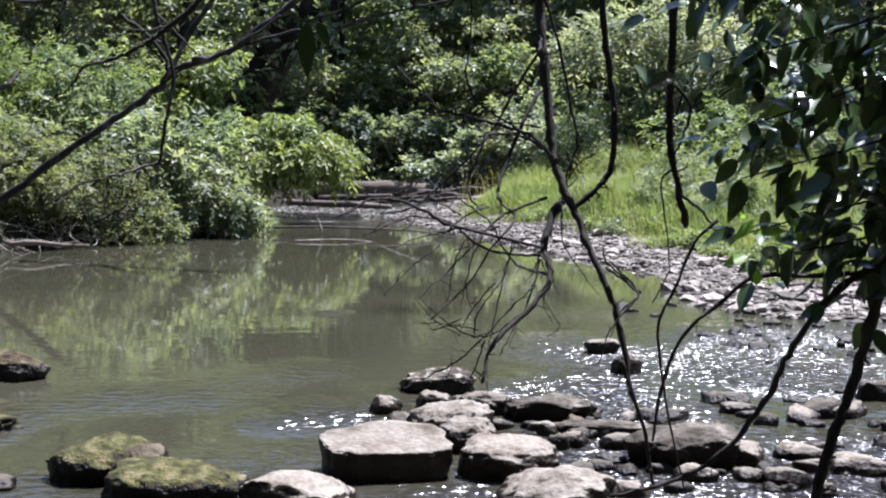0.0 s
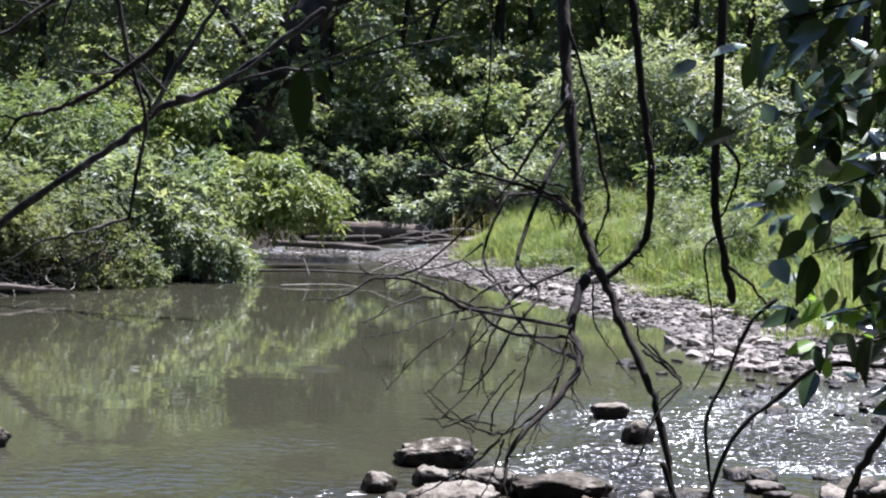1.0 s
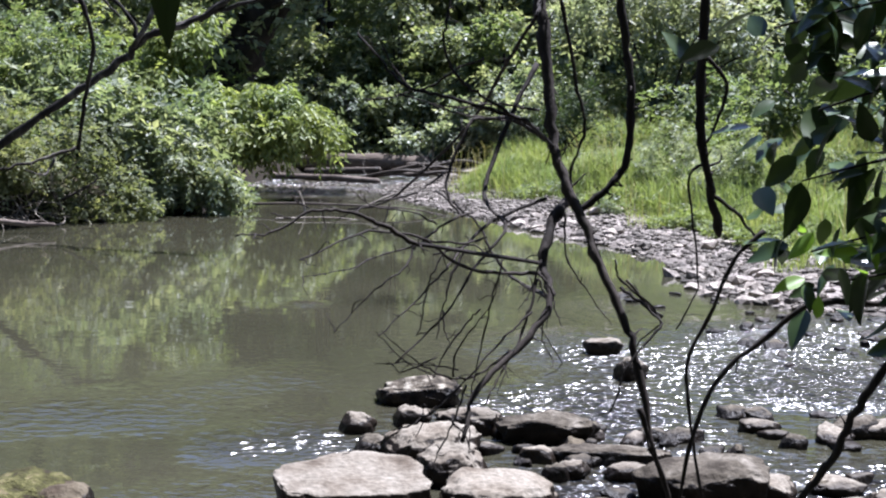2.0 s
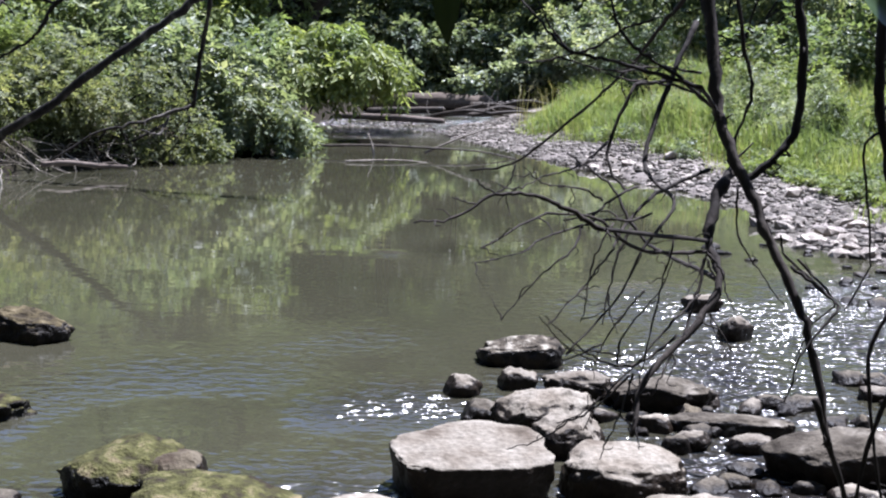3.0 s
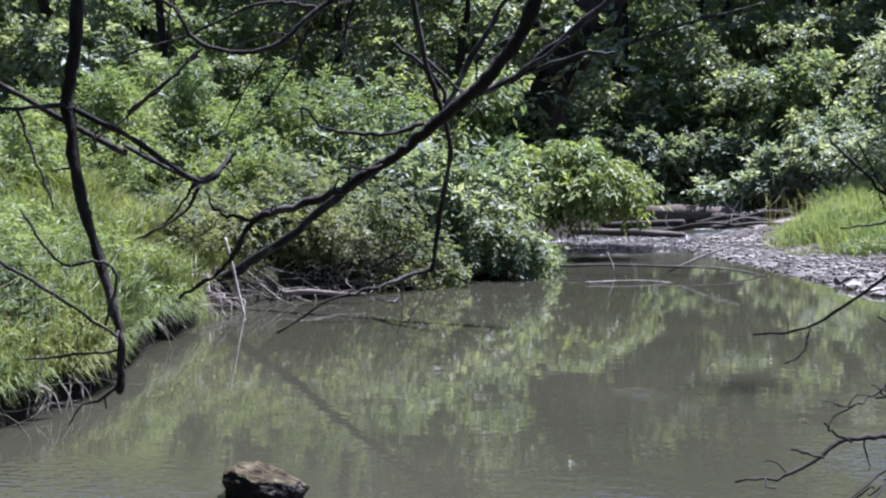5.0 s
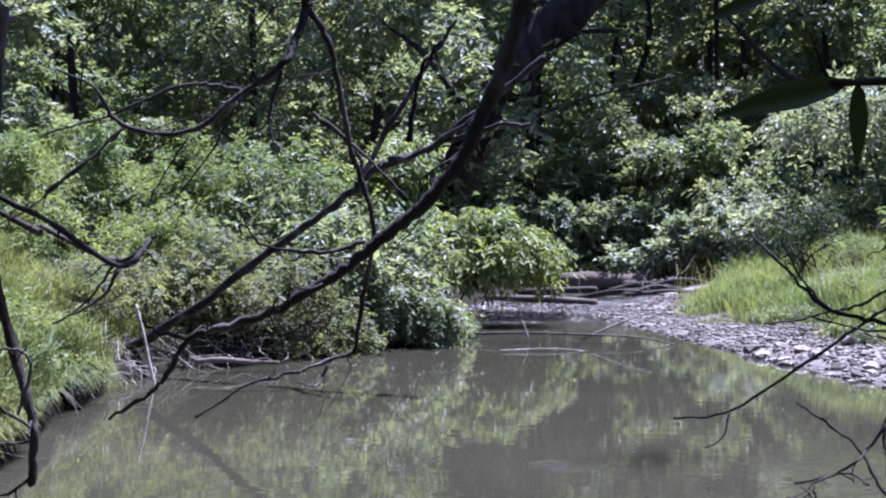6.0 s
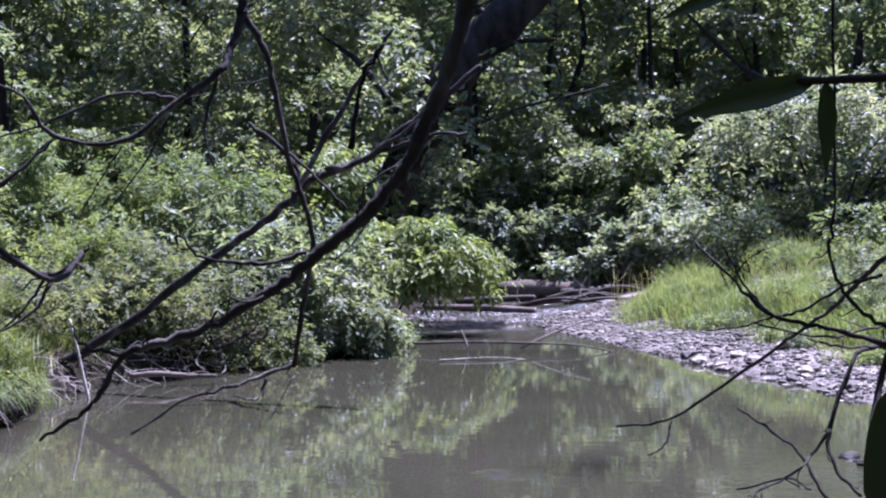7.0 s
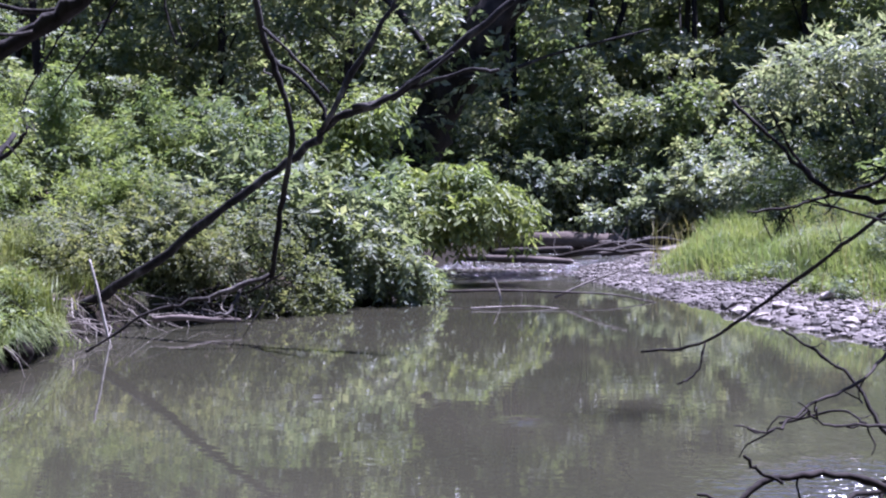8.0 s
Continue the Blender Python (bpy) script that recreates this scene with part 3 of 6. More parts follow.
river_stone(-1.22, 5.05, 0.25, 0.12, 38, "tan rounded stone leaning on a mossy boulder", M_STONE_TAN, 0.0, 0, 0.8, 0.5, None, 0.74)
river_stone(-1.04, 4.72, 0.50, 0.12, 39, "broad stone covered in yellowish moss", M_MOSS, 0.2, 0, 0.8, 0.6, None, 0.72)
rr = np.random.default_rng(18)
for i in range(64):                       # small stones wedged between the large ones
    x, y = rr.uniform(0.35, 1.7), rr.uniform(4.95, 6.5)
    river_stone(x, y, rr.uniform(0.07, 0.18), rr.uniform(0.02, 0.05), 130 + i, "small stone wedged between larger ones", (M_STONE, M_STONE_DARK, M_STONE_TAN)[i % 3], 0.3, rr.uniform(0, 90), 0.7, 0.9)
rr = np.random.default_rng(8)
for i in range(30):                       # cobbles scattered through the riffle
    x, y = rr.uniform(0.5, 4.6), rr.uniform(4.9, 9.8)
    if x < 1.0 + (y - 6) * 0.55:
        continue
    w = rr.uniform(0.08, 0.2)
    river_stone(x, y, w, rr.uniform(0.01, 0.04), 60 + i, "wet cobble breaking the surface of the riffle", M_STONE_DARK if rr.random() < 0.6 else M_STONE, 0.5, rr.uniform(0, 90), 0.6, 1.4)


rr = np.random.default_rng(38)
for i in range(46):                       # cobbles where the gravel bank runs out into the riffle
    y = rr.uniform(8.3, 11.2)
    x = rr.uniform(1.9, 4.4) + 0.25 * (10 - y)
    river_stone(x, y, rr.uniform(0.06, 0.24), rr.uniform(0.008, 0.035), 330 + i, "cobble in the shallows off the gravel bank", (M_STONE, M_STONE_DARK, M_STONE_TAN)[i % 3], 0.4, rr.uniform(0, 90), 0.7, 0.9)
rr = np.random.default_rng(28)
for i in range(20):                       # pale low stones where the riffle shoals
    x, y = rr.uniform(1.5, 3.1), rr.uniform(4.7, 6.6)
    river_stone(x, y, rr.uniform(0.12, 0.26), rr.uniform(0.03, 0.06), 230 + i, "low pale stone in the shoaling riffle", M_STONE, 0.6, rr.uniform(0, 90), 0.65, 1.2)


# ---- log jam and driftwood ----
def log_thing(name, pts, r0, r1, label, material, seed, twigs=0, sides=12):
    mid = pts[len(pts) // 2]
    top = thing(name, mid, label, "log" if r0 > 0.06 else "branch")
    tube("stem", pts, r0, r1, material, top, seed, sides=sides, per=6, knob=0.05)
    rng = np.random.default_rng(seed)
    line = smooth_line(pts, 6)
    for i in range(twigs):
        a = line[rng.integers(2, len(line) - 1)]
        d = unit(rng.normal(0, 1, 3) * np.array([1, 0.6, 0.5]) + np.array([0, 0, 0.25]))
        ln = rng.uniform(0.25, 0.7)
        tube("twig", [a, a + d * ln * 0.5 + rng.normal(0, 0.04, 3), a + d * ln], r1 * 0.55, r1 * 0.2, material, top, seed * 31 + i, sides=5, per=3)
    return top


log_thing("fallen_log", [(-2.9, 29.75, 0.25), (-1.9, 29.55, 0.28), (-0.9, 29.5, 0.28), (0.18, 29.45, 0.26)], 0.215, 0.19, "thick weathered brown log with a pale top lying across the creek", M_LOG_PALE, 41)
log_thing("fallen_log", [(-3.5, 27.1, 0.05), (-2.4, 26.6, 0.06), (-1.6, 26.15, 0.07), (-0.85, 25.85, 0.04)], 0.075, 0.065, "grey log half sunk at the head of the pool", M_LOG, 42)
log_thing("fallen_log", [(-2.6, 28.6, 0.06), (-1.7, 28.4, 0.12), (-0.9, 28.2, 0.16)], 0.09, 0.07, "dark wet log under the thick pale one", M_WETWOOD, 44)
log_thing("fallen_log", [(-0.3, 29.2, 0.18), (0.3, 29.1, 0.22), (0.95, 29.3, 0.30)], 0.13, 0.11, "mossy log end wedged in the bank", M_WETWOOD, 43)
for i, (x, y, z) in enumerate([(-0.6, 27.4, 0.10), (-0.1, 27.0, 0.16), (0.4, 26.9, 0.2), (0.7, 26.7, 0.22), (0.1, 27.6, 0.25), (-0.4, 26.6, 0.12), (0.9, 27.2, 0.3)]):
    rr = np.random.default_rng(200 + i)
    dx = rr.uniform(0.5, 0.95)
    log_thing("drift_branch", [(x - dx, y + rr.normal(0, 0.2), z - 0.08), (x, y, z + rr.uniform(0, 0.14)), (x + dx, y + rr.normal(0, 0.2), z - 0.02 + rr.normal(0, 0.08))], 0.045, 0.02, "dark wet branch in the tangle of driftwood", M_WETWOOD, 210 + i, 3, 6)
log_thing("drift_branch", [(-2.4, 18.6, 0.10), (-1.7, 18.5, 0.13), (-0.8, 18.4, 0.12), (-0.1, 18.35, 0.09), (0.5, 18.3, -0.02)], 0.022, 0.009, "long thin branch lying just above the pool", M_WETWOOD, 51, 4, 6)
log_thing("drift_branch", [(-1.62, 18.46, -0.05), (-1.66, 18.46, 0.14), (-1.72, 18.44, 0.30)], 0.02, 0.012, "short pale stick upright in the water", M_DEAD, 52, 0, 5)
log_thing("drift_branch", [(-0.9, 18.4, 0.05), (-0.45, 18.5, 0.25), (0.05, 18.7, 0.42)], 0.02, 0.01, "forked dry twig rising from the pool", M_DEAD, 53, 2, 5)
log_thing("drift_branch", [(-1.9, 17.2, 0.02), (-1.2, 17.4, 0.03), (-0.7, 17.5, -0.02)], 0.014, 0.008, "thin twig afloat beside the bushes", M_DEAD, 54, 2, 5)
rr = np.random.default_rng(77)
for i in range(60):                       # bleached roots and sticks at the foot of the bank
    y = 17.0 - 3.9 * rr.random() ** 1.3
    x = float(np.interp(y, [13, 14.1, 14.9, 15.8, 17], [-5.55, -5.7, -5.35, -4.85, -4.25])) + rr.normal(0, 0.05)
    a = np.array([x - rr.uniform(0.1, 0.5), y + rr.normal(0, 0.3), rr.uniform(0.15, 0.45)])
    b = np.array([x + rr.uniform(0.05, 0.35), y + rr.normal(0, 0.4), rr.uniform(-0.05, 0.12)])
    log_thing("bank_root", [a, a * 0.65 + b * 0.35 + rr.normal(0, 0.07, 3), a * 0.3 + b * 0.7 + rr.normal(0, 0.06, 3), b], rr.uniform(0.004, 0.011), 0.004, "bleached root or stick at the foot of the bank", M_DEAD, 300 + i, 1, 5)
rr = np.random.default_rng(78)
for i in range(20):                       # fine roots hanging out of the undercut bank
    y = rr.uniform(8.0, 9.7) if i < 16 else rr.uniform(9.7, 12.0)
    x = float(np.interp(y, [8.5, 9.7, 12.0, 13.2], [-4.75, -4.75, -5.40, -5.55]))
    a = np.array([x + rr.uniform(0.0, 0.14), y, rr.uniform(0.2, 0.28)])
    b = a + np.array([rr.uniform(0.02, 0.16), rr.normal(0, 0.12), -rr.uniform(0.14, 0.28)])
    log_thing("bank_root", [a, (a + b) / 2 + [rr.uniform(0.0, 0.05), rr.normal(0, 0.05), 0.03], b], rr.uniform(0.004, 0.009), 0.003, "pale fine root hanging from the undercut bank", M_DEAD, 360 + i, 1, 5)
M_BLEACHED = rough_mat("bleached_stick", [(0.3, (0.2, 0.18, 0.15)), (0.7, (0.47, 0.43, 0.38))], 5, 50, 0.8, 0.006, (1, 1, 0.4))
log_thing("bank_root", [(-5.43, 13.9, 0.83), (-5.35, 13.88, 0.56), (-5.31, 13.88, 0.36), (-5.22, 13.88, -0.05)], 0.013, 0.015, "pale broken stick leaning into the water", M_BLEACHED, 340, 0, 6)
log_thing("fallen_log", [(-5.1, 14.75, 0.13), (-4.8, 14.8, 0.15), (-4.5, 14.95, 0.11), (-4.2, 15.0, 0.10)], 0.034, 0.022, "pale driftwood log under the overhanging bushes", M_LOG, 341, 1, 8)
log_thing("fallen_log", [(-5.95, 12.42, 0.22), (-5.6, 12.26, 0.17), (-5.27, 12.14, 0.13)], 0.08, 0.10, "short dark rotten log sticking out of the bank", M_LOG_ROTTEN, 342, 0, 10)

# ---- dead tree leaning out over the pool ----
def bough(tree_list, kind, r0, r1, pts):
    """One bent bough from foot to tip, kept until its tree is built."""
    tree_list.append((kind, r0, r1, pts))


DEAD, RIGHT, LEFT = [], [], []
bough(DEAD, "plain", 0.0574, 0.0346, [(-6.13, 14.60, 0.22), (-5.64, 14.53, 0.38), (-4.92, 14.45, 0.80), (-4.23, 14.38, 1.30), (-3.47, 14.30, 1.81), (-2.92, 14.22, 2.24), (-2.42, 14.15, 2.42), (-1.94, 14.07, 2.72), (-1.14, 14.00, 3.34)])
bough(DEAD, "plain", 0.0293, 0.0234, [(-3.01, 14.20, 2.15), (-3.15, 14.20, 2.48), (-3.57, 14.20, 2.84)])
bough(DEAD, "plain", 0.0232, 0.0174, [(-2.42, 14.10, 2.42), (-1.71, 14.10, 2.65), (-1.29, 14.10, 2.68)])
bough(DEAD, "plain", 0.0347, 0.0172, [(-3.08, 14.15, 2.11), (-2.44, 14.07, 3.18), (-2.02, 14.00, 3.74)])
bough(DEAD, "plain", 0.0347, 0.0172, [(-2.75, 14.15, 2.34), (-2.38, 14.07, 2.42), (-1.73, 14.00, 2.84)])
dead_tree = thing("dead_tree", (-6.1, 14.65, 0.3), "bare dark dead tree leaning out over the pool", "tree")
for i, (kind, r0, r1, pts) in enumerate(DEAD):
    pts = ([(-6.45, 14.75, 0.12)] + pts) if i == 0 else pts
    tube("trunk" if i == 0 else "branch", pts, r0, r1, M_BARK_GREY, dead_tree, 400 + i, sides=9, per=6, knob=0.10, wobble=0.012)

# ---- bushes and trees ----
def G(x, y):
    return float(ground_height(np.array([x]), np.array([y]))[0])


def bush(name, x, y, label, rel, n, size, material, seed, **kw):
    """rel: clumps relative to the foot of the bush."""
    z = G(x, y)
    return shrub(name, (x, y, max(z, 0.02)), label, [(x + a, y + b, z + c, d, e, f) for a, b, c, d, e, f in rel], n, size, material, seed, **kw)


bush("box_elder_bush", -3.6, 21.6, "bright green bush of drooping compound leaves over the pool",
     [(0.1, -0.4, 0.8, 0.75, 0.6, 0.5), (0.9, -0.6, 0.7, 0.6, 0.5, 0.40), (1.5, -0.6, 0.68, 0.45, 0.4, 0.32), (0.6, -0.1, 1.05, 0.6, 0.5, 0.3), (-0.4, 0.0, 1.4, 0.65, 0.5, 0.45), (1.75, -0.5, 0.9, 0.42, 0.4, 0.25), (-0.6, 0.5, 2.3, 0.6, 0.5, 0.45), (2.05, -0.6, 0.75, 0.34, 0.35, 0.26), (1.15, -0.15, 1.28, 0.5, 0.35, 0.24), (1.72, -0.3, 1.12, 0.36, 0.3, 0.2)], 13500, 0.16, M_LEAF_BRIGHT, 1, droop=1.1, ratio=0.36, per=8)
bush("low_bush", -3.6, 18.4, "dense dark green bush hanging into the pool",
     [(0.1, -0.45, 0.18, 0.40, 0.45, 0.42), (0.55, -0.5, 0.05, 0.40, 0.42, 0.36), (-0.25, -0.3, 0.2, 0.36, 0.45, 0.4), (0.95, -0.45, -0.12, 0.30, 0.3, 0.24), (0.35, -0.25, 0.42, 0.38, 0.35, 0.2)], 8500, 0.10, M_LEAF_GREY, 2, droop=0.7, per=8, ratio=0.42)
bush("bank_shrub", -5.0, 16.1, "olive brown shrub overhanging the waterline",
     [(0.0, 0.0, 0.35, 0.75, 0.6, 0.45), (0.75, 0.35, 0.3, 0.7, 0.6, 0.45), (-0.8, 0.0, 0.45, 0.75, 0.6, 0.45), (0.3, 0.3, 0.75, 0.8, 0.6, 0.45)], 12500, 0.066, M_LEAF_BROWN, 3, fine=False, per=12, ratio=0.45)
bush("bank_shrub", -6.3, 15.75, "olive green shrub above the undercut bank",
     [(0.2, -0.4, 0.3, 0.8, 0.7, 0.55), (-0.7, 0.0, 0.4, 0.8, 0.7, 0.6), (0.9, 0.2, 0.4, 0.7, 0.6, 0.6)], 12000, 0.066, M_LEAF_BROWN, 4, fine=False, per=12, ratio=0.45)
bush("bank_shrub", -6.0, 15.5, "low brown green brambles behind the dead tree",
     [(0.0, 0.1, 0.15, 0.5, 0.3, 0.22), (0.7, 0.25, 0.15, 0.45, 0.3, 0.22), (-0.7, 0.0, 0.2, 0.55, 0.3, 0.25), (1.2, 0.4, 0.2, 0.4, 0.35, 0.22), (0.2, 0.35, 0.5, 0.7, 0.35, 0.28)], 6500, 0.064, M_LEAF_BROWN, 34, fine=False, per=12)
bush("bank_shrub", -4.2, 16.6, "low brownish shrub trailing over tangled roots",
     [(0.0, -0.1, 0.12, 0.45, 0.35, 0.26), (0.45, 0.35, 0.08, 0.38, 0.45, 0.3), (-0.5, -0.25, 0.22, 0.45, 0.35, 0.28), (0.2, 0.2, 0.42, 0.55, 0.45, 0.3)], 6500, 0.06, M_LEAF_BROWN, 33, fine=False)
bush("bank_shrub", -4.6, 18.3, "grey green shrub behind the low bush",
     [(0.0, 0.0, 0.5, 0.9, 0.7, 0.7), (0.9, 0.2, 0.4, 0.7, 0.7, 0.6), (-0.8, 0.3, 0.6, 0.8, 0.7, 0.7)], 7000, 0.14, M_LEAF_GREY, 5, fine=False, per=10)
bush("tall_shrub", -6.4, 19.0, "tall mixed green shrub on the bank",
     [(0.0, 0.0, 0.9, 1.0, 0.9, 0.9), (1.2, 0.4, 0.9, 0.9, 0.8, 0.8), (-1.2, 0.2, 0.8, 1.0, 0.9, 0.9)], 11000, 0.095, M_LEAF_MID, 6, fine=False, per=10)
bush("tall_shrub", -5.0, 23.0, "tall shrub with light green compound leaves",
     [(0.0, 0.0, 1.2, 1.0, 0.9, 1.0), (0.9, -0.3, 1.8, 0.7, 0.7, 0.7), (-1.0, 0.0, 1.4, 1.0, 0.9, 1.0), (1.2, 0.0, 0.9, 0.7, 0.7, 0.6)], 9000, 0.13, M_LEAF_BRIGHT, 7, droop=0.6, ratio=0.4)
bush("grey_shrub", 0.9, 30.0, "grey green shrub beyond the log",
     [(-1.1, -0.3, 0.45, 0.45, 0.3, 0.3), (-0.3, -0.4, 0.65, 0.5, 0.3, 0.32), (0.6, -0.4, 0.8, 0.55, 0.35, 0.35), (1.4, -0.4, 0.95, 0.6, 0.35, 0.4), (0.1, 0.1, 1.2, 0.5, 0.35, 0.3), (1.1, 0.15, 1.45, 0.6, 0.35, 0.35)], 8000, 0.15, M_LEAF_PALE, 8)
for gx, gy, gs in ((2.3, 30.6, 35), (-1.7, 31.3, 36), (0.1, 31.2, 37)):
    bush("grey_shrub", gx, gy, "grey green shrub at the foot of the wood",
         [(0, 0, 0.6, 0.8, 0.5, 0.6), (0.4, 0.1, 1.3, 0.6, 0.5, 0.5), (-0.4, 0.1, 1.7, 0.6, 0.5, 0.4)], 3600, 0.14, M_LEAF_GREY, gs, fine=False, per=10)
bush("grey_shrub", 3.2, 29.0, "grey green shrub above tall grass",
     [(0.0, 0.0, 0.8, 1.2, 0.8, 0.8), (1.5, -0.5, 0.9, 1.1, 0.8, 0.9), (-1.0, 0.4, 0.7, 0.9, 0.8, 0.7)], 7000, 0.15, M_LEAF_PALE, 9)
bush("willow_shrub", 4.8, 25.0, "pale shrub with long silvery leaves",
     [(-1.2, 1.0, 2.6, 1.2, 0.9, 0.6), (0.2, 0.4, 2.8, 1.2, 0.9, 0.7), (1.4, -0.2, 2.4, 1.2, 0.9, 0.8)], 5600, 0.2, M_LEAF_PALE, 10, droop=0.3, ratio=0.3, per=10, stem_r=0.035)
bush("tall_shrub", -0.9, 32.6, "tall leafy shrub behind the fallen log",
     [(0.0, 0.0, 0.8, 0.9, 0.6, 0.7), (0.5, 0.1, 1.9, 0.8, 0.6, 0.6), (-0.5, 0.2, 2.7, 0.8, 0.6, 0.5), (0.3, 0.2, 3.5, 0.7, 0.6, 0.5)], 3800, 0.15, M_LEAF_FOREST, 15, fine=False, ratio=0.55, stem_r=0.03)
bush("tall_shrub", 1.6, 32.8, "tall dark green shrub at the edge of the wood",
     [(0.0, 0.0, 1.2, 0.9, 0.6, 0.7), (-0.4, 0.1, 2.3, 0.8, 0.6, 0.6), (0.6, 0.2, 3.0, 0.8, 0.6, 0.5), (0.0, 0.3, 3.9, 0.6, 0.5, 0.4)], 2600, 0.15, M_LEAF_FOREST, 16, fine=False, ratio=0.55, stem_r=0.03)
bush("tall_shrub", -2.3, 32.2, "tall leafy shrub filling the gap in the wood",
     [(0.0, 0.0, 1.4, 0.8, 0.5, 0.6), (0.4, 0.1, 2.1, 0.6, 0.5, 0.45), (-0.5, 0.2, 2.5, 0.4, 0.4, 0.3)], 2600, 0.16, M_LEAF_FOREST, 18, fine=False, ratio=0.55, stem_r=0.03)
bush("dark_shrub", 2.7, 21.9, "dark green feathery shrub standing in bright grass",
     [(-0.35, 0.0, 0.75, 0.32, 0.3, 0.5), (0.1, 0.1, 0.95, 0.36, 0.35, 0.6), (0.45, 0.0, 0.6, 0.3, 0.3, 0.4)], 5200, 0.07, M_LEAF_DARK, 11, ratio=0.3, per=8)
bush("tall_shrub", 4.6, 25.6, "dull green shrub under the silvery one",
     [(0.0, 0.0, 1.1, 1.1, 0.7, 0.6), (1.3, -0.4, 1.2, 1.0, 0.7, 0.7), (-1.2, 0.4, 1.0, 0.8, 0.6, 0.5)], 5000, 0.13, M_LEAF_FOREST, 19, fine=False)
bush("tall_shrub", 6.0, 20.0, "tall leafy shrub at the edge of the grass",
     [(0.0, 0.0, 0.9, 1.1, 0.9, 0.9), (-1.2, 1.0, 0.8, 0.9, 0.8, 0.7), (1.2, -0.6, 1.0, 1.1, 0.9, 1.0)], 7000, 0.13, M_LEAF_MID, 12)
bush("tall_shrub", 8.0, 16.5, "tall leafy shrub above the gravel bank",
     [(0.0, 0.0, 0.8, 1.3, 1.0, 1.0), (-1.4, 0.8, 0.8, 1.0, 0.8, 0.8)], 6000, 0.13, M_LEAF_MID, 13)

bush("low_bush", -3.2, 19.1, "small leafy bush trailing into the water", [(0, -0.2, 0.1, 0.35, 0.35, 0.3), (0.45, 0.0, -0.1, 0.28, 0.3, 0.2)], 2400, 0.08, M_LEAF_MID, 14)

# nettles and tall herbs over the left slope
rh = np.random.default_rng(55)
for i in range(46):
    x, y = rh.uniform(-10.5, -5.0), rh.uniform(9.0, 20.5)
    if float(shore_distance(np.array([x]), np.array([y]))[0]) < 0.4 or (x > -7.0 and 12.9 < y < 15.6):
        continue
    h = rh.uniform(0.5, 1.0)
    bush("tall_herb", x, y, "clump of tall green weeds on the bank slope",
         [(0, 0, h * 0.5, 0.45, 0.4, h * 0.5), (rh.normal(0, 0.2), rh.normal(0, 0.2), h * 0.9, 0.28, 0.28, h * 0.45)], 2000, 0.08, M_LEAF_BRIGHT if rh.random() < 0.7 else M_LEAF_MID, 500 + i, stems=6, group="weeds on the bank", category="weed", ratio=0.35, stem_r=0.008, fine=False)

for i in range(16):                       # tall leafy weeds behind the slope
    x, y = rh.uniform(-9.5, -5.6), rh.uniform(17.0, 20.2)
    h = rh.uniform(1.1, 1.7)
    bush("tall_herb", x, y, "tall light green weeds with narrow leaves",
         [(0, 0, h * 0.55, 0.4, 0.35, h * 0.4), (rh.normal(0, 0.2), rh.normal(0, 0.2), h * 0.95, 0.25, 0.25, h * 0.3)], 1900, 0.1, (M_LEAF_BRIGHT, M_GRASS)[i % 2], 760 + i, stems=6, group="weeds on the bank", category="weed", ratio=0.28, stem_r=0.008, fine=False)
for i in range(64):                       # lower weeds along the edge of the bank
    x, y = rh.uniform(-7.2, -4.5), rh.uniform(6.5, 12.8)
    if float(shore_distance(np.array([x]), np.array([y]))[0]) < 0.12:
        continue
    h = rh.uniform(0.3, 0.65)
    bush("tall_herb", x, y, "leafy weeds leaning out from the bank edge",
         [(0.1, -0.05, h * 0.4, 0.35, 0.35, h * 0.45), (rh.normal(0, 0.2), rh.normal(0, 0.2), h * 0.8, 0.22, 0.22, h * 0.4)], 1300, 0.065, (M_LEAF_MID, M_LEAF_BRIGHT)[i % 2], 620 + i * 3, stems=4, group="weeds on the bank", category="weed", ratio=0.3, stem_r=0.006, fine=False)

for i in range(24):                       # pale weeds on the slope behind the grass
    x, y = rh.uniform(1.6, 7.5), rh.uniform(15.5, 26.5)
    if float(shore_distance(np.array([x]), np.array([y]))[0]) < (1.7 if y < 18 else 2.4) or (abs(x - 2.7) < 1.1 and 18.5 < y < 23):
        continue
    h = rh.uniform(0.4, 0.8)
    bush("tall_weed", x, y, "clump of pale green weeds rising from the grass",
         [(0, 0, h * 0.5, 0.4, 0.4, h * 0.5), (rh.normal(0, 0.2), rh.normal(0, 0.2), h * 0.9, 0.25, 0.25, h * 0.4)], 1800, 0.085, (M_GRASS, M_LEAF_GREY)[i % 2], 560 + i, stems=6, group="weeds in the grass", category="weed", ratio=0.3, stem_r=0.008, fine=False)


rw = np.random.default_rng(171)
for i in range(20):                       # grey green herbs scattered through the upper grass
    y = rw.uniform(14.2, 19.5)
    x = float(np.interp(y, [13.2, 14.6, 16.0, 18.4, 20.0], [2.55, 2.2, 1.62, 0.72, 0.25])) + rw.uniform(1.9, 3.6)
    h = rw.uniform(0.35, 0.7)
    bush("tall_weed", x, y, "slender grey green herb standing in the grass",
         [(0, 0, h * 0.55, 0.22, 0.22, h * 0.5), (rw.normal(0, 0.1), rw.normal(0, 0.1), h, 0.14, 0.14, h * 0.3)], 800, 0.07, (M_LEAF_GREY, M_LEAF_PALE, M_LEAF_MID)[i % 3], 900 + i, stems=4, group="weeds in the grass", category="weed", ratio=0.3, stem_r=0.006, fine=False)
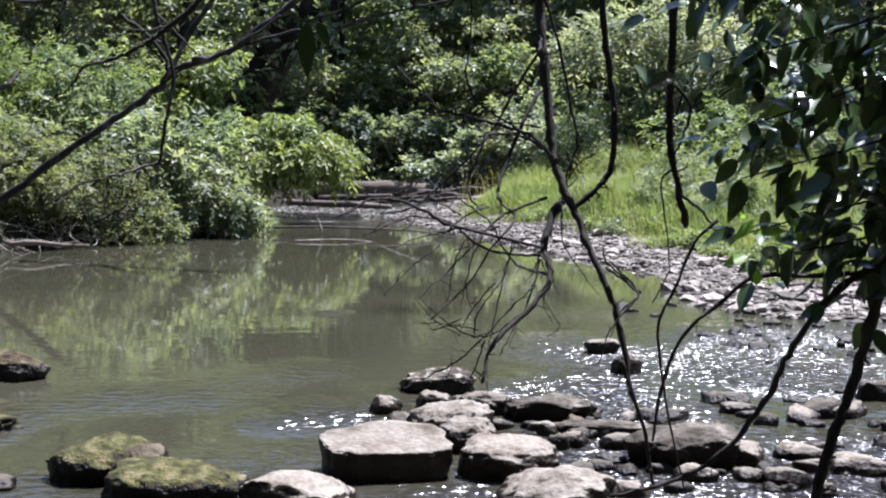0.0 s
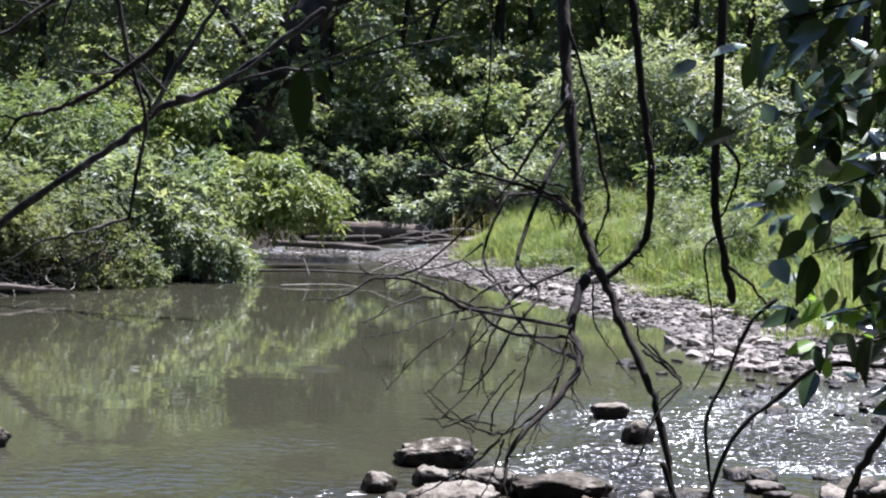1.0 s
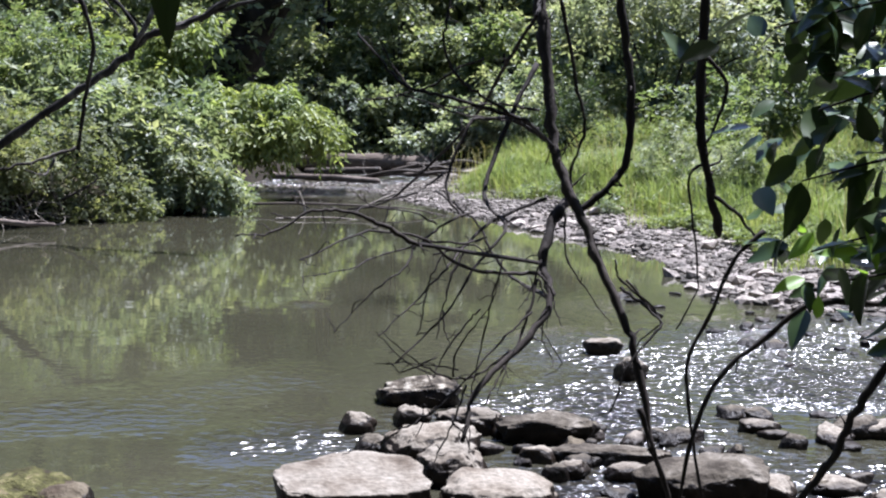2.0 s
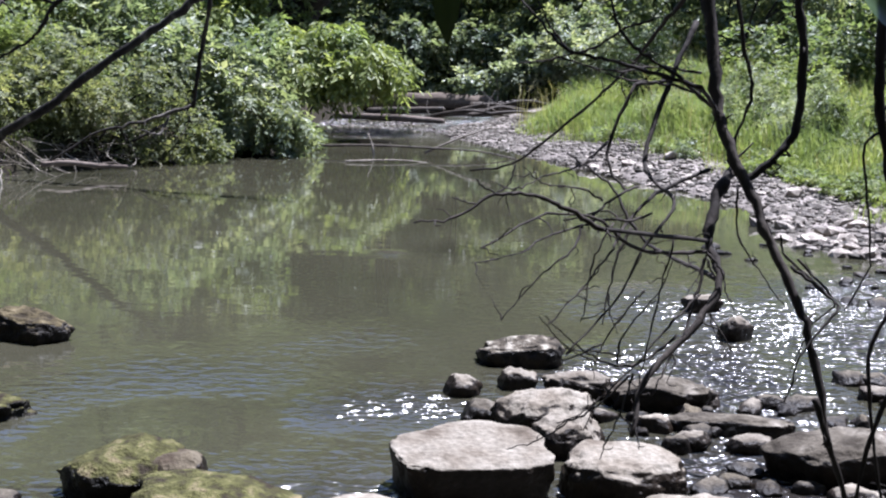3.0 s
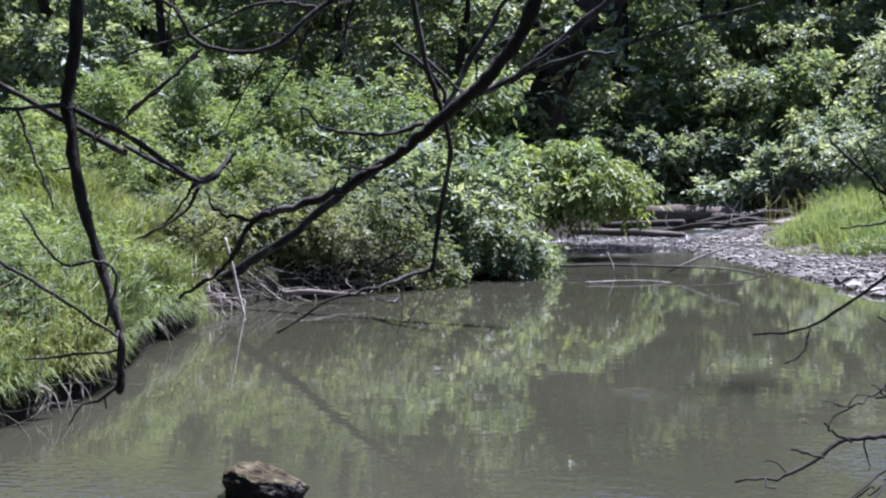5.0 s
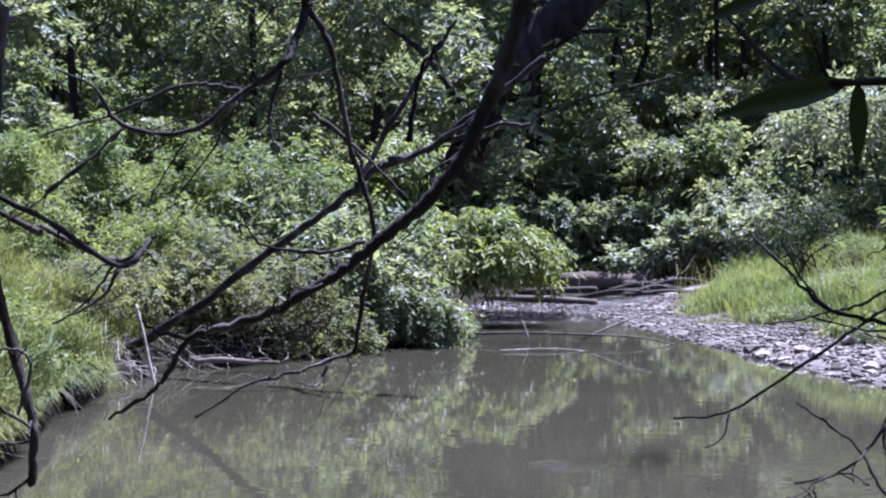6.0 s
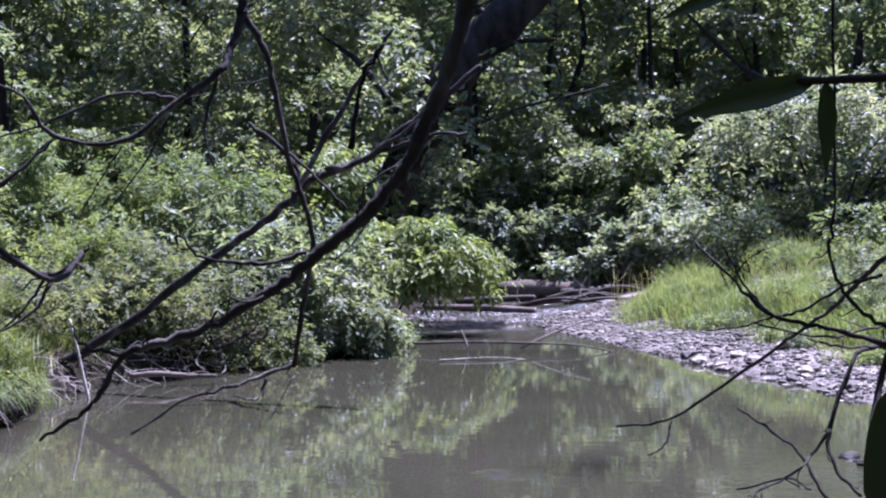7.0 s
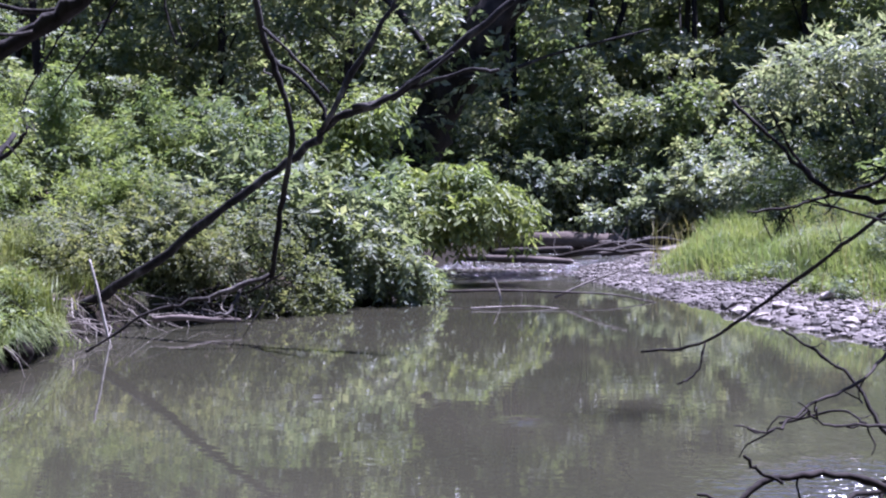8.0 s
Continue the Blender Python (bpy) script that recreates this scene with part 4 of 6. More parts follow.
for i in range(26):                       # low plants at the foot of the grass
    y = rh.uniform(13.0, 20.5)
    x = float(np.interp(y, [13.2, 14.6, 16.0, 18.4, 20.0, 20.9], [2.55, 2.2, 1.62, 0.72, 0.25, -0.2])) + rh.uniform(1.0, 1.7) * 1.15
    h = rh.uniform(0.12, 0.26)
    bush("low_weed", x, y, "low grey green weeds at the edge of the gravel",
         [(0, 0, h * 0.5, 0.2, 0.2, h * 0.5), (rh.normal(0, 0.12), rh.normal(0, 0.1), h * 0.4, 0.15, 0.15, h * 0.5)], 500, 0.055, (M_LEAF_GREY, M_LEAF_BRIGHT)[i % 2], 860 + i, stems=2, group="weeds in the grass", category="weed", ratio=0.45, stem_r=0.005, fine=False)


def tree(name, x, y, h, r, label, seed, material=M_LEAF_FOREST, n=9000, size=0.2, low=0.12, lean=(0, 0), trunk_r=0.16):
    rng = np.random.default_rng(seed)
    z = G(x, y)
    top = thing(name, (x, y, z), label, "tree", "trees of the far wood")
    base = np.array([x, y, z - 0.1])
    ax = np.array([lean[0], lean[1], 1.0]) * h
    spine = [base, base + ax * 0.3 + rng.normal(0, 0.15, 3) * [1, 1, 0], base + ax * 0.6 + rng.normal(0, 0.25, 3) * [1, 1, 0], base + ax * 0.92]
    tube("trunk", spine, trunk_r, trunk_r * 0.25, M_BARK, top, seed, sides=9, per=5, knob=0.04)
    clumps = []
    for k in range(13):
        u = low + (1 - low) * (k + 0.5) / 13
        a = k * 2.4 + rng.uniform(-0.5, 0.5)
        rad = r * (0.5 + 0.6 * math.sin(math.pi * min(1, u * 0.9 + 0.12))) * rng.uniform(0.6, 1.0)
        c = base + ax * u + np.array([math.cos(a) * rad * 0.7, math.sin(a) * rad * 0.7, rng.normal(0, 0.2)])
        s = r * rng.uniform(0.38, 0.6)
        clumps.append((*c, s, s, s * rng.uniform(0.5, 0.75)))
        root = base + ax * max(0.08, u - 0.12)
        v, f = tube_arrays(np.array([root, (root + c) / 2 + [0, 0, 0.15], c]) - np.array(top.location), trunk_r * 0.35 * (1.1 - u), 0.012, rng, sides=5, per=3)
        part("limb", mesh_np("limb", v, f, M_BARK), top)
    tips, out, _ = clump_points(rng, lumps(rng, clumps, 4), n // 6, 0.3)
    pos, axis, face = sprays(rng, tips, out, 6, size, 0.4)
    ln = size * rng.uniform(0.6, 1.3, len(pos))
    v, f = leaf_arrays(pos - np.array(top.location), axis, face, ln, ln * 0.6, False)
    part("crown", mesh_np("crown", v, f, material, False), top)
    return top


WOOD_EDGE = [  # x, y, height, crown radius
    (-13.5, 30, 9, 2.6), (-9.5, 31, 9.5, 2.6), (-6.2, 30, 8.5, 2.4), (-2.6, 34, 10, 2.6), (-0.2, 38, 10.5, 2.5), (5.2, 36.5, 9.5, 2.4), (7.0, 33, 9.5, 2.7), (11, 31, 9.5, 2.8), (15, 28, 9, 2.8)]
WOOD_DEEP = [
    (-18, 34, 11, 3), (-11.5, 37, 11.5, 3), (-7, 37, 11, 3), (-3.8, 40, 12, 3), (2.2, 41, 12, 3.1), (6.2, 39, 11.5, 3), (10, 37, 11.5, 3), (14.5, 35, 11, 3), (19, 32, 11, 3.2), (-23, 30, 11, 3.2), (-16, 25, 8.5, 2.6), (-12, 22, 6, 2.0), (13, 22, 7.5, 2.4),
    (-20, 42, 12, 3.6), (-14.5, 43, 12.5, 3.6), (-9, 44, 12.5, 3.6), (-5, 46, 13, 3.6), (-1, 45, 13, 3.6), (4, 46, 13, 3.6), (8.5, 45, 13, 3.6), (13, 43, 12.5, 3.6), (18, 41, 12.5, 3.6), (23, 37, 12, 3.6)]
for i, (x, y, h, r) in enumerate(WOOD_EDGE + WOOD_DEEP):
    tree("broadleaf_tree", x, y, h, r, "leafy broadleaf tree in the shaded wood", 600 + i, M_LEAF_FOREST if i % 3 else M_LEAF_MID, 13500 if y < 36 else 6500, 0.165 if y < 36 else 0.26, 0.03 if y < 36 else 0.1)
# Unseen trees around the camera, added to cut sky fill on the near side.
for i, (x, y, h, r) in enumerate([(-9, -1, 9, 3.0), (-5, -4, 11, 3.4), (-0.5, -6, 12, 3.6), (4, -5, 11, 3.4), (8.5, -2, 10, 3.2), (-12, 4, 9, 3.0), (12.5, 1, 9, 3.0), (-2, -11, 13, 4), (6, -11, 13, 4), (-9, -9, 13, 4)]):
    tree("broadleaf_tree", x, y, h, r, "tall leafy tree added out of view on the near bank", 650 + i, M_LEAF_FOREST, 3800, 0.45, 0.06)
for i, (x, y) in enumerate([(2.4, 38.2), (-0.4, 37.4), (-2.6, 35.0)]):
    tree("broadleaf_tree", x, y, 14.5, 3.0, "tall tree with a high crown shading the undergrowth", 680 + i, M_LEAF_FOREST, 1500, 0.26, 0.55, trunk_r=0.11)
rb = np.random.default_rng(97)
n = 60000
pos = np.stack([rb.uniform(-45, 45, n), rb.uniform(48, 60, n), 0.5 + 17.5 * rb.random(n)], -1)
pos[:, 1] -= 0.010 * pos[:, 0] ** 2
pos[:, 2] += 0.9 * bumps(pos[:, 0], pos[:, 1], 0.7, 98)
ln = rb.uniform(0.5, 1.0, n)
v, f = leaf_arrays(pos, unit(rb.normal(0, 0.6, (n, 3)) + [0, -0.3, -0.4]), unit(rb.normal(0, 0.5, (n, 3)) + [0, -0.3, 1]), ln, ln * 0.7, False)
tagged(new("far_woodland", mesh_np("far_woodland", v, f, M_LEAF_FOREST, False)), "dense leafy woodland closing the view", "woodland", kind="stuff")
# Added sheet behind the far wood; its dark green paints the shade between leaves.
M_BACKDROP = rough_mat("dark_backdrop", [(0.35, (0.02, 0.03, 0.014)), (0.65, (0.06, 0.08, 0.04))], 0.6, 4, 0.9, 0.3)
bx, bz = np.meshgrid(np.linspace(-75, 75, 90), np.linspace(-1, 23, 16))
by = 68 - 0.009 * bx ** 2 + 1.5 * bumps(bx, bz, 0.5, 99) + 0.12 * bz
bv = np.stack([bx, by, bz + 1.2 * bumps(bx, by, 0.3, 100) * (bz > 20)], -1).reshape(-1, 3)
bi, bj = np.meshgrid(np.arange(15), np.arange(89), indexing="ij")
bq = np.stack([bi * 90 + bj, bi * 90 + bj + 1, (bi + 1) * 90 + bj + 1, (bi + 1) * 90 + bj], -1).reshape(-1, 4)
tagged(new("backdrop", mesh_np("backdrop", bv, bq, M_BACKDROP)), "dark sheet added behind the far wood to close its gaps", "woodland", kind="structure")
# Unseen leaf belt behind the camera, added to block low sky from stone fronts.
n = 26000
a = rb.uniform(math.pi * 0.95, math.pi * 2.05, n)
r = rb.uniform(17, 24, n)
pos = np.stack([np.cos(a) * r * 1.2, 2 + np.sin(a) * r, 0.3 + 12 * rb.random(n)], -1)
ln = rb.uniform(0.8, 1.4, n)
v, f = leaf_arrays(pos, unit(rb.normal(0, 0.6, (n, 3)) + [0, 0, -0.4]), unit(rb.normal(0, 0.6, (n, 3)) + [0, 0, 0.7]), ln, ln * 0.75, False)
tagged(new("sky_screen", mesh_np("sky_screen", v, f, M_LEAF_FOREST, False)), "unseen belt of leaves added round the near bank to block low sky", "woodland", kind="stuff")
rh = np.random.default_rng(91)
for i in range(20):                       # undergrowth at the edge of the wood
    x, y = -14 + 28 * i / 19 + rh.normal(0, 0.5), 32 + rh.normal(0, 0.8) - 0.006 * (i - 10) ** 2
    y += 1.3 if -1 < x < 4 and y < 31.6 else 0
    bush("undergrowth_shrub", x, y, "leafy shrub at the shaded edge of the wood",
         [(0, 0, 0.7, 1.1, 0.8, 0.8), (rh.normal(0, 0.6), 0, 1.6, 0.9, 0.7, 0.7), (rh.normal(0, 0.7), 0.2, 2.5, 0.8, 0.7, 0.6)], 4000, 0.16, (M_LEAF_GREY, M_LEAF_FOREST, M_LEAF_MID)[i % 3], 700 + i, fine=False, group="undergrowth", ratio=0.6)

lean_tree = thing("leaning_tree", (-4.2, 24.2, G(-4.2, 24.2)), "thick dark tree trunk leaning over the creek", "tree")
tube("trunk", [(-4.2, 24.2, G(-4.2, 24.2) - 0.1), (-3.75, 24, 1.7), (-3.3, 24, 2.65), (-2.88, 24, 3.4), (-2.42, 24, 4.2), (-1.8, 24, 5.0), (-0.9, 24, 5.85), (0.4, 24.4, 7.4)], 0.46, 0.33, M_BARK, lean_tree, 801, sides=14, per=7, knob=0.09)
for k, (a, b) in enumerate([((-2.95, 24, 3.3), (-5.2, 25.2, 5.7)), ((-2.42, 24, 4.2), (-1.9, 23.8, 5.9)), ((-1.4, 24, 5.4), (-4.5, 25.6, 7.2)), ((-2.2, 24, 4.5), (-0.4, 23.4, 5.0))]):
    a, b = np.array(a), np.array(b)
    tube("limb", [a, (a + b) / 2 + [0.1, 0, 0.25], b], 0.09, 0.03, M_BARK, lean_tree, 810 + k, sides=7, per=5)
tube("limb", [(-2.95, 24, 3.25), (-2.6, 23.5, 3.42), (-1.95, 23.3, 3.49), (-1.07, 23.3, 3.79), (-0.13, 23.3, 4.01), (0.55, 23.3, 4.17)], 0.05, 0.014, M_BARK_GREY, lean_tree, 815, "sunlit grey dead limb", sides=7, per=5)
rng = np.random.default_rng(820)
cl = [(-5.4, 25.4, 5.9, 1.3, 1.0, 0.8), (-4.6, 25.8, 7.4, 1.3, 1.0, 0.8), (-0.4, 25.2, 8.2, 1.2, 1.0, 0.8), (-3.9, 23.6, 3.6, 0.5, 0.4, 0.5), (-3.2, 23.8, 4.9, 0.5, 0.4, 0.4), (-2.0, 23.5, 3.7, 0.35, 0.3, 0.3), (-1.0, 23.5, 4.6, 0.5, 0.4, 0.35), (-3.5, 23.4, 2.7, 0.5, 0.3, 0.4), (-2.75, 23.4, 4.35, 0.3, 0.25, 0.4), (-3.3, 23.3, 3.9, 0.3, 0.3, 0.4), (-2.3, 23.4, 3.2, 0.4, 0.3, 0.35)]
tips, out, _ = clump_points(rng, cl, 1350, 0.3)
pos, axis, face = sprays(rng, tips, out, 6, 0.17, 0.4)
ln = 0.17 * rng.uniform(0.6, 1.3, len(pos))
v, f = leaf_arrays(pos - np.array(lean_tree.location), axis, face, ln, ln * 0.55, False)
part("crown", mesh_np("crown", v, f, M_LEAF_FOREST, False), lean_tree)


# ---- grass ----
def grass(name, label, n, region, length, seed, material, wid=0.011, lo=-1.0, hang=0.0):
    """Curved blades, rooted where region says."""
    rng = np.random.default_rng(seed)
    x, y = region(rng, n)
    n = len(x)
    z = ground_height(x, y)
    on_lip = (x < -4) & (y < 13.5) & (x > shore_x(y) - 0.5) & ((y < 11.85) | (y > 12.5))
    z = np.where(on_lip, np.maximum(z, turf_top(x, y)), z)
    edge = np.clip((shore_distance(x, y) - lo) / 0.9, 0.3, 1)
    L = length * edge * rng.uniform(0.55, 1.2, n) * (0.8 + 0.4 * bumps(x, y, 1.4, seed) + 0.2 * bumps(x, y, 4, seed + 1))
    a = rng.uniform(0, 6.28, n)
    d = np.stack([np.cos(a), np.sin(a), 0 * a], -1)
    s = np.stack([-np.sin(a + 0.6), np.cos(a + 0.6), 0 * a], -1) * wid * rng.uniform(0.6, 1.4, n)[:, None]
    b = np.stack([x, y, z - 0.03], -1)
    bend = rng.uniform(0.1, 1.1, n)[:, None] + hang
    up = np.array([0, 0, 1.0])
    Lc = np.abs(L)[:, None]
    p1 = b + up * Lc * 0.6 + d * Lc * 0.16 * bend
    p2 = b + up * Lc * (1.0 - 0.3 * bend) + d * Lc * 0.62 * bend
    v = np.stack([b - s, b + s, p1 - s * 0.8, p1 + s * 0.8, p2], 1).reshape(-1, 3)
    f = np.array([[0, 1, 3], [0, 3, 2], [2, 3, 4]])
    f = (np.arange(n)[:, None, None] * 5 + f[None]).reshape(-1, 3)
    return tagged(new(name, mesh_np(name, v, f, material, False)), label, "grass", kind="stuff")


def shore_x(y):
    """The waterline under the steep bank."""
    return np.interp(y, [6.0, 8.5, 9.7, 12.0, 13.2], [-4.62, -4.75, -4.75, -5.40, -5.55])


def turf_top(x, y):
    return 0.27 - 0.30 * (x - shore_x(y)) * (x < shore_x(y)) + 0.035 * bumps(y * 0 - 5, y, 2.3, 31)


def turf_lip(name, y0, y1, seed):
    """Sod hanging out over the water where the creek has washed the bank hollow."""
    rng = np.random.default_rng(seed)
    yy = np.arange(y0, y1, 0.05)
    ends = np.clip(np.minimum(yy - y0, y1 - yy) / 0.3, 0, 1) ** 0.5
    reach = (0.07 + 0.05 * bumps(yy * 0, yy, 3.1, seed) + 0.03 * bumps(yy * 0, yy, 9, seed + 1)) * ends
    v = []
    for off, drop in ((-0.6, 0.02), (-0.25, 0.01), (-0.06, 0.02), (0.0, 0.06), (-0.03, 0.10), (-0.12, 0.13), (-0.35, 0.15), (-0.6, 0.17)):
        x = shore_x(yy) + reach * (off > -0.2) + off
        z = turf_top(np.minimum(x, shore_x(yy)), yy) - drop * (0.6 + 0.4 * ends) + rng.normal(0, 0.006, len(yy))
        v.append(np.stack([x, yy, z], -1))
    k, n = len(v), len(yy)
    q = [(i * n + j, ((i + 1) % k) * n + j, ((i + 1) % k) * n + j + 1, i * n + j + 1) for i in range(k) for j in range(n - 1)]
    return tagged(new(name, mesh_np(name, np.concatenate(v), q, M_GROUND)), "overhanging sod edge of the undercut creek bank", "bank", kind="structure")


turf_lip("bank", 6.0, 11.85, 41)
turf_lip("bank", 12.5, 13.5, 45)


def strip(x0, x1, y0, y1, lo, hi, bare=False):
    """Roots between two distances from the waterline."""
    def region(rng, n):
        x, y = rng.uniform(x0, x1, n), rng.uniform(y0, y1, n)
        d = shore_distance(x, y) + 0.34 * bumps(x, y, 2.0, 5) + 0.2 * bumps(x, y, 6, 6) + rng.normal(0, 0.16, n)
        k = (d > lo + (0.15 * np.clip((y - 17.5) / 2.5, 0, 1) if x0 > 0 else 0)) & (d < hi)
        k &= ~((x < -4) & (y > 11.85) & (y < 12.5) & (d < 0.30))      # the dark undercut
        if x1 < -3.9:
            k &= ~((x > shore_x(y) + 0.05) & (y < 13.5))
        if bare:                          # trodden earth round the foot of the dead tree
            k &= (x < -6.6) | (y < 13.4)
        return x[k], y[k]
    return region


grass("grass", "tall bright green grass on the gravel bank", 135000, strip(0.5, 9, 11.5, 27, 1.25, 6), 0.58, 21, M_GRASS, 0.0045, 0.9)
grass("grass", "dry pale grass stalks among the green", 3500, strip(0.5, 8, 11.5, 27, 1.2, 5), 0.9, 22, M_GRASS_DRY, 0.004)
grass("grass", "long green grass hanging over the steep bank", 66000, strip(-10.5, -4.3, 7.0, 15.5, -0.2, 5.5, True), 0.64, 23, M_GRASS_WEED, 0.0075)
grass("grass", "long sedge trailing from the bank into the water", 34000, strip(-6.4, -4.0, 5.2, 13.6, -0.4, 0.5), 0.36, 26, M_GRASS_WEED, 0.006, -1.0, 1.0)
grass("grass", "short trodden grass and weeds round the roots", 8000, strip(-7.4, -4.3, 12.8, 15.8, 0.55, 3), 0.24, 27, M_GRASS_WEED, 0.006, -1.0, 0.5)
grass("grass", "dry pale grass stalks on the steep bank", 4000, strip(-9, -4.3, 7.5, 15.5, 0.05, 4, True), 0.6, 24, M_GRASS_DRY, 0.004)
grass("grass", "thin grass under the far bushes", 9000, strip(-9, -3.4, 20, 34, 0.2, 6), 0.5, 25, M_GRASS)
grass("grass", "thin grass at the edge of the wood", 8000, strip(-3.4, 8, 30.4, 34, 0.2, 6), 0.4, 28, M_GRASS)



def drooping(rng, n):
    """Along the lip of the bank, thickest where the sod reaches the water."""
    y = rng.uniform(6.5, 13.4, n)
    k = rng.random(n) < np.interp(y, [6.5, 9.2, 9.9, 12.0, 13.0, 13.4], [0.35, 0.35, 1, 1, 0.5, 0.1]) * (0.55 + 0.45 * np.sin(y * 7.3 + 2 * np.sin(y * 2.9)))
    y = y[k]
    return shore_x(y) + rng.uniform(-0.06, 0.09, len(y)), y


def hanging_grass(name, label, n, seed, material):
    rng = np.random.default_rng(seed)
    x, y = drooping(rng, n)
    n = len(x)
    L = rng.uniform(0.12, 0.36, n)[:, None] * (0.8 + 0.35 * bumps(y * 0, y, 3, seed))[:, None]
    a = rng.normal(0, 0.6, n)
    d = np.stack([np.cos(a), np.sin(a), 0 * a], -1)
    s = np.stack([-np.sin(a), np.cos(a), 0 * a], -1) * rng.uniform(0.003, 0.008, n)[:, None]
    b = np.stack([x, y, turf_top(x, y) - 0.03], -1)
    up = np.array([0, 0, 1.0])
    lift = rng.uniform(0.0, 0.5, n)[:, None]
    p1 = b + up * L * lift + d * L * 0.35
    p2 = p1 - up * L * rng.uniform(0.05, 0.75, n)[:, None] + d * L * 0.4
    p2[:, 2] = np.maximum(p2[:, 2], 0.01)
    v = np.stack([b - s, b + s, p1 - s * 0.8, p1 + s * 0.8, p2], 1).reshape(-1, 3)
    f = np.array([[0, 1, 3], [0, 3, 2], [2, 3, 4]])
    f = (np.arange(n)[:, None, None] * 5 + f[None]).reshape(-1, 3)
    return tagged(new(name, mesh_np(name, v, f, material, False)), label, "grass", kind="stuff")


hanging_grass("grass", "green grass drooping over the edge of the bank", 9000, 29, M_GRASS_WEED)

# ---- near trees whose bare branches hang into view ----
def overhang(name, foot, spine, crown_r, label, branches, seed, bark):
    top = thing(name, (*foot, G(*foot)), label, "tree")
    base = np.array([*foot, G(*foot) - 0.1])
    tube("trunk", [base] + spine[:2], crown_r, crown_r * 0.7, bark, top, seed, sides=12, per=6, knob=0.04)
    tube("limb", spine[1:], crown_r * 0.6, crown_r * 0.2, bark, top, seed + 1, sides=9, per=6, knob=0.05)
    rng = np.random.default_rng(seed)
    for i, (kind, r0, r1, pts) in enumerate(branches):
        ob = tube("branch", pts, r0, r1, bark, top, seed + 10 + i, sides=7, per=6, knob=0.11, wobble=max(r0, r1) * 0.13 + (0.0012 if max(r0, r1) < 0.0065 else 0))
        line = smooth_line(pts, 6)
        lens = np.linalg.norm(np.diff(line, axis=0), axis=1).sum()
        twiggy = kind == "twiggy"
        for k in range(int(lens / 0.09)):           # side spurs and thin twigs
            a = line[rng.integers(1, len(line))]
            d = unit(rng.normal(0, 1, 3) * [1, 0.7, 0.8] + [0, 0, -0.1])
            ln = rng.uniform(0.008, 0.06) if rng.random() < 0.82 or not twiggy else rng.uniform(0.08, 0.22)
            if ln > 0.1:
                d = unit(d + np.array([-0.5, -0.2, -0.7]))
            r = max(min(r0, r1) * 0.45, 0.0016)
            v, f = tube_arrays(np.array([a, a + d * ln * 0.35 + rng.normal(0, 0.08 * ln, 3), a + d * ln * 0.7 + rng.normal(0, 0.13 * ln, 3), a + d * ln + rng.normal(0, 0.1 * ln, 3)]) - np.array(top.location), r, r * 0.5, rng, sides=5, per=2)
            part("spur", mesh_np("spur", v, f, bark), ob)
    return top


bough(RIGHT, "plain", 0.0213, 0.0086, [(0.350, 4.500, 2.527), (0.375, 4.433, 2.057), (0.386, 4.367, 1.823), (0.407, 4.300, 1.613), (0.422, 4.233, 1.409), (0.468, 4.167, 1.278), (0.520, 4.100, 1.152), (0.579, 4.033, 1.015), (0.628, 3.967, 0.866), (0.665, 3.900, 0.642)])
bough(RIGHT, "twiggy", 0.0165, 0.0050, [(0.481, 4.250, 1.264), (0.419, 4.158, 1.211), (0.385, 4.067, 1.104), (0.400, 3.975, 1.020), (0.322, 3.883, 0.922), (0.208, 3.792, 0.830), (0.168, 3.700, 0.716)])
bough(RIGHT, "plain", 0.0134, 0.0095, [(0.528, 4.300, 2.381), (0.572, 4.292, 2.043), (0.606, 4.283, 1.788), (0.637, 4.275, 1.584), (0.634, 4.267, 1.396), (0.592, 4.258, 1.309), (0.499, 4.250, 1.230)])
bough(RIGHT, "plain", 0.0061, 0.0033, [(0.369, 4.270, 2.001), (0.440, 4.266, 1.783), (0.490, 4.262, 1.563), (0.510, 4.258, 1.453), (0.478, 4.254, 1.358), (0.475, 4.250, 1.290)])
bough(RIGHT, "plain", 0.0074, 0.0018, [(0.384, 4.400, 1.641), (0.306, 4.286, 1.490), (0.233, 4.171, 1.306), (0.242, 4.057, 1.248), (0.275, 3.943, 1.208), (0.188, 3.829, 1.113), (0.123, 3.714, 1.023), (0.006, 3.600, 0.925)])
bough(RIGHT, "plain", 0.0057, 0.0016, [(0.387, 4.050, 1.081), (0.256, 3.900, 1.098), (0.152, 3.750, 1.137), (0.055, 3.600, 1.217), (-0.071, 3.450, 1.236), (-0.184, 3.300, 1.197)])
bough(RIGHT, "plain", 0.0041, 0.0015, [(0.386, 4.300, 1.457), (0.272, 4.200, 1.482), (0.165, 4.100, 1.492), (0.078, 4.000, 1.519)])
bough(RIGHT, "plain", 0.0036, 0.0015, [(0.385, 4.300, 1.509), (0.271, 4.200, 1.523), (0.131, 4.100, 1.512), (-0.018, 4.000, 1.548)])
bough(RIGHT, "plain", 0.0159, 0.0109, [(0.804, 4.250, 2.461), (0.828, 4.250, 2.045), (0.828, 4.250, 1.623), (0.834, 4.250, 1.453), (0.865, 4.250, 1.316), (0.897, 4.250, 1.171)])
bough(RIGHT, "plain", 0.0061, 0.0043, [(0.843, 4.250, 1.666), (0.898, 4.250, 1.591), (0.876, 4.250, 1.488), (0.841, 4.250, 1.410)])
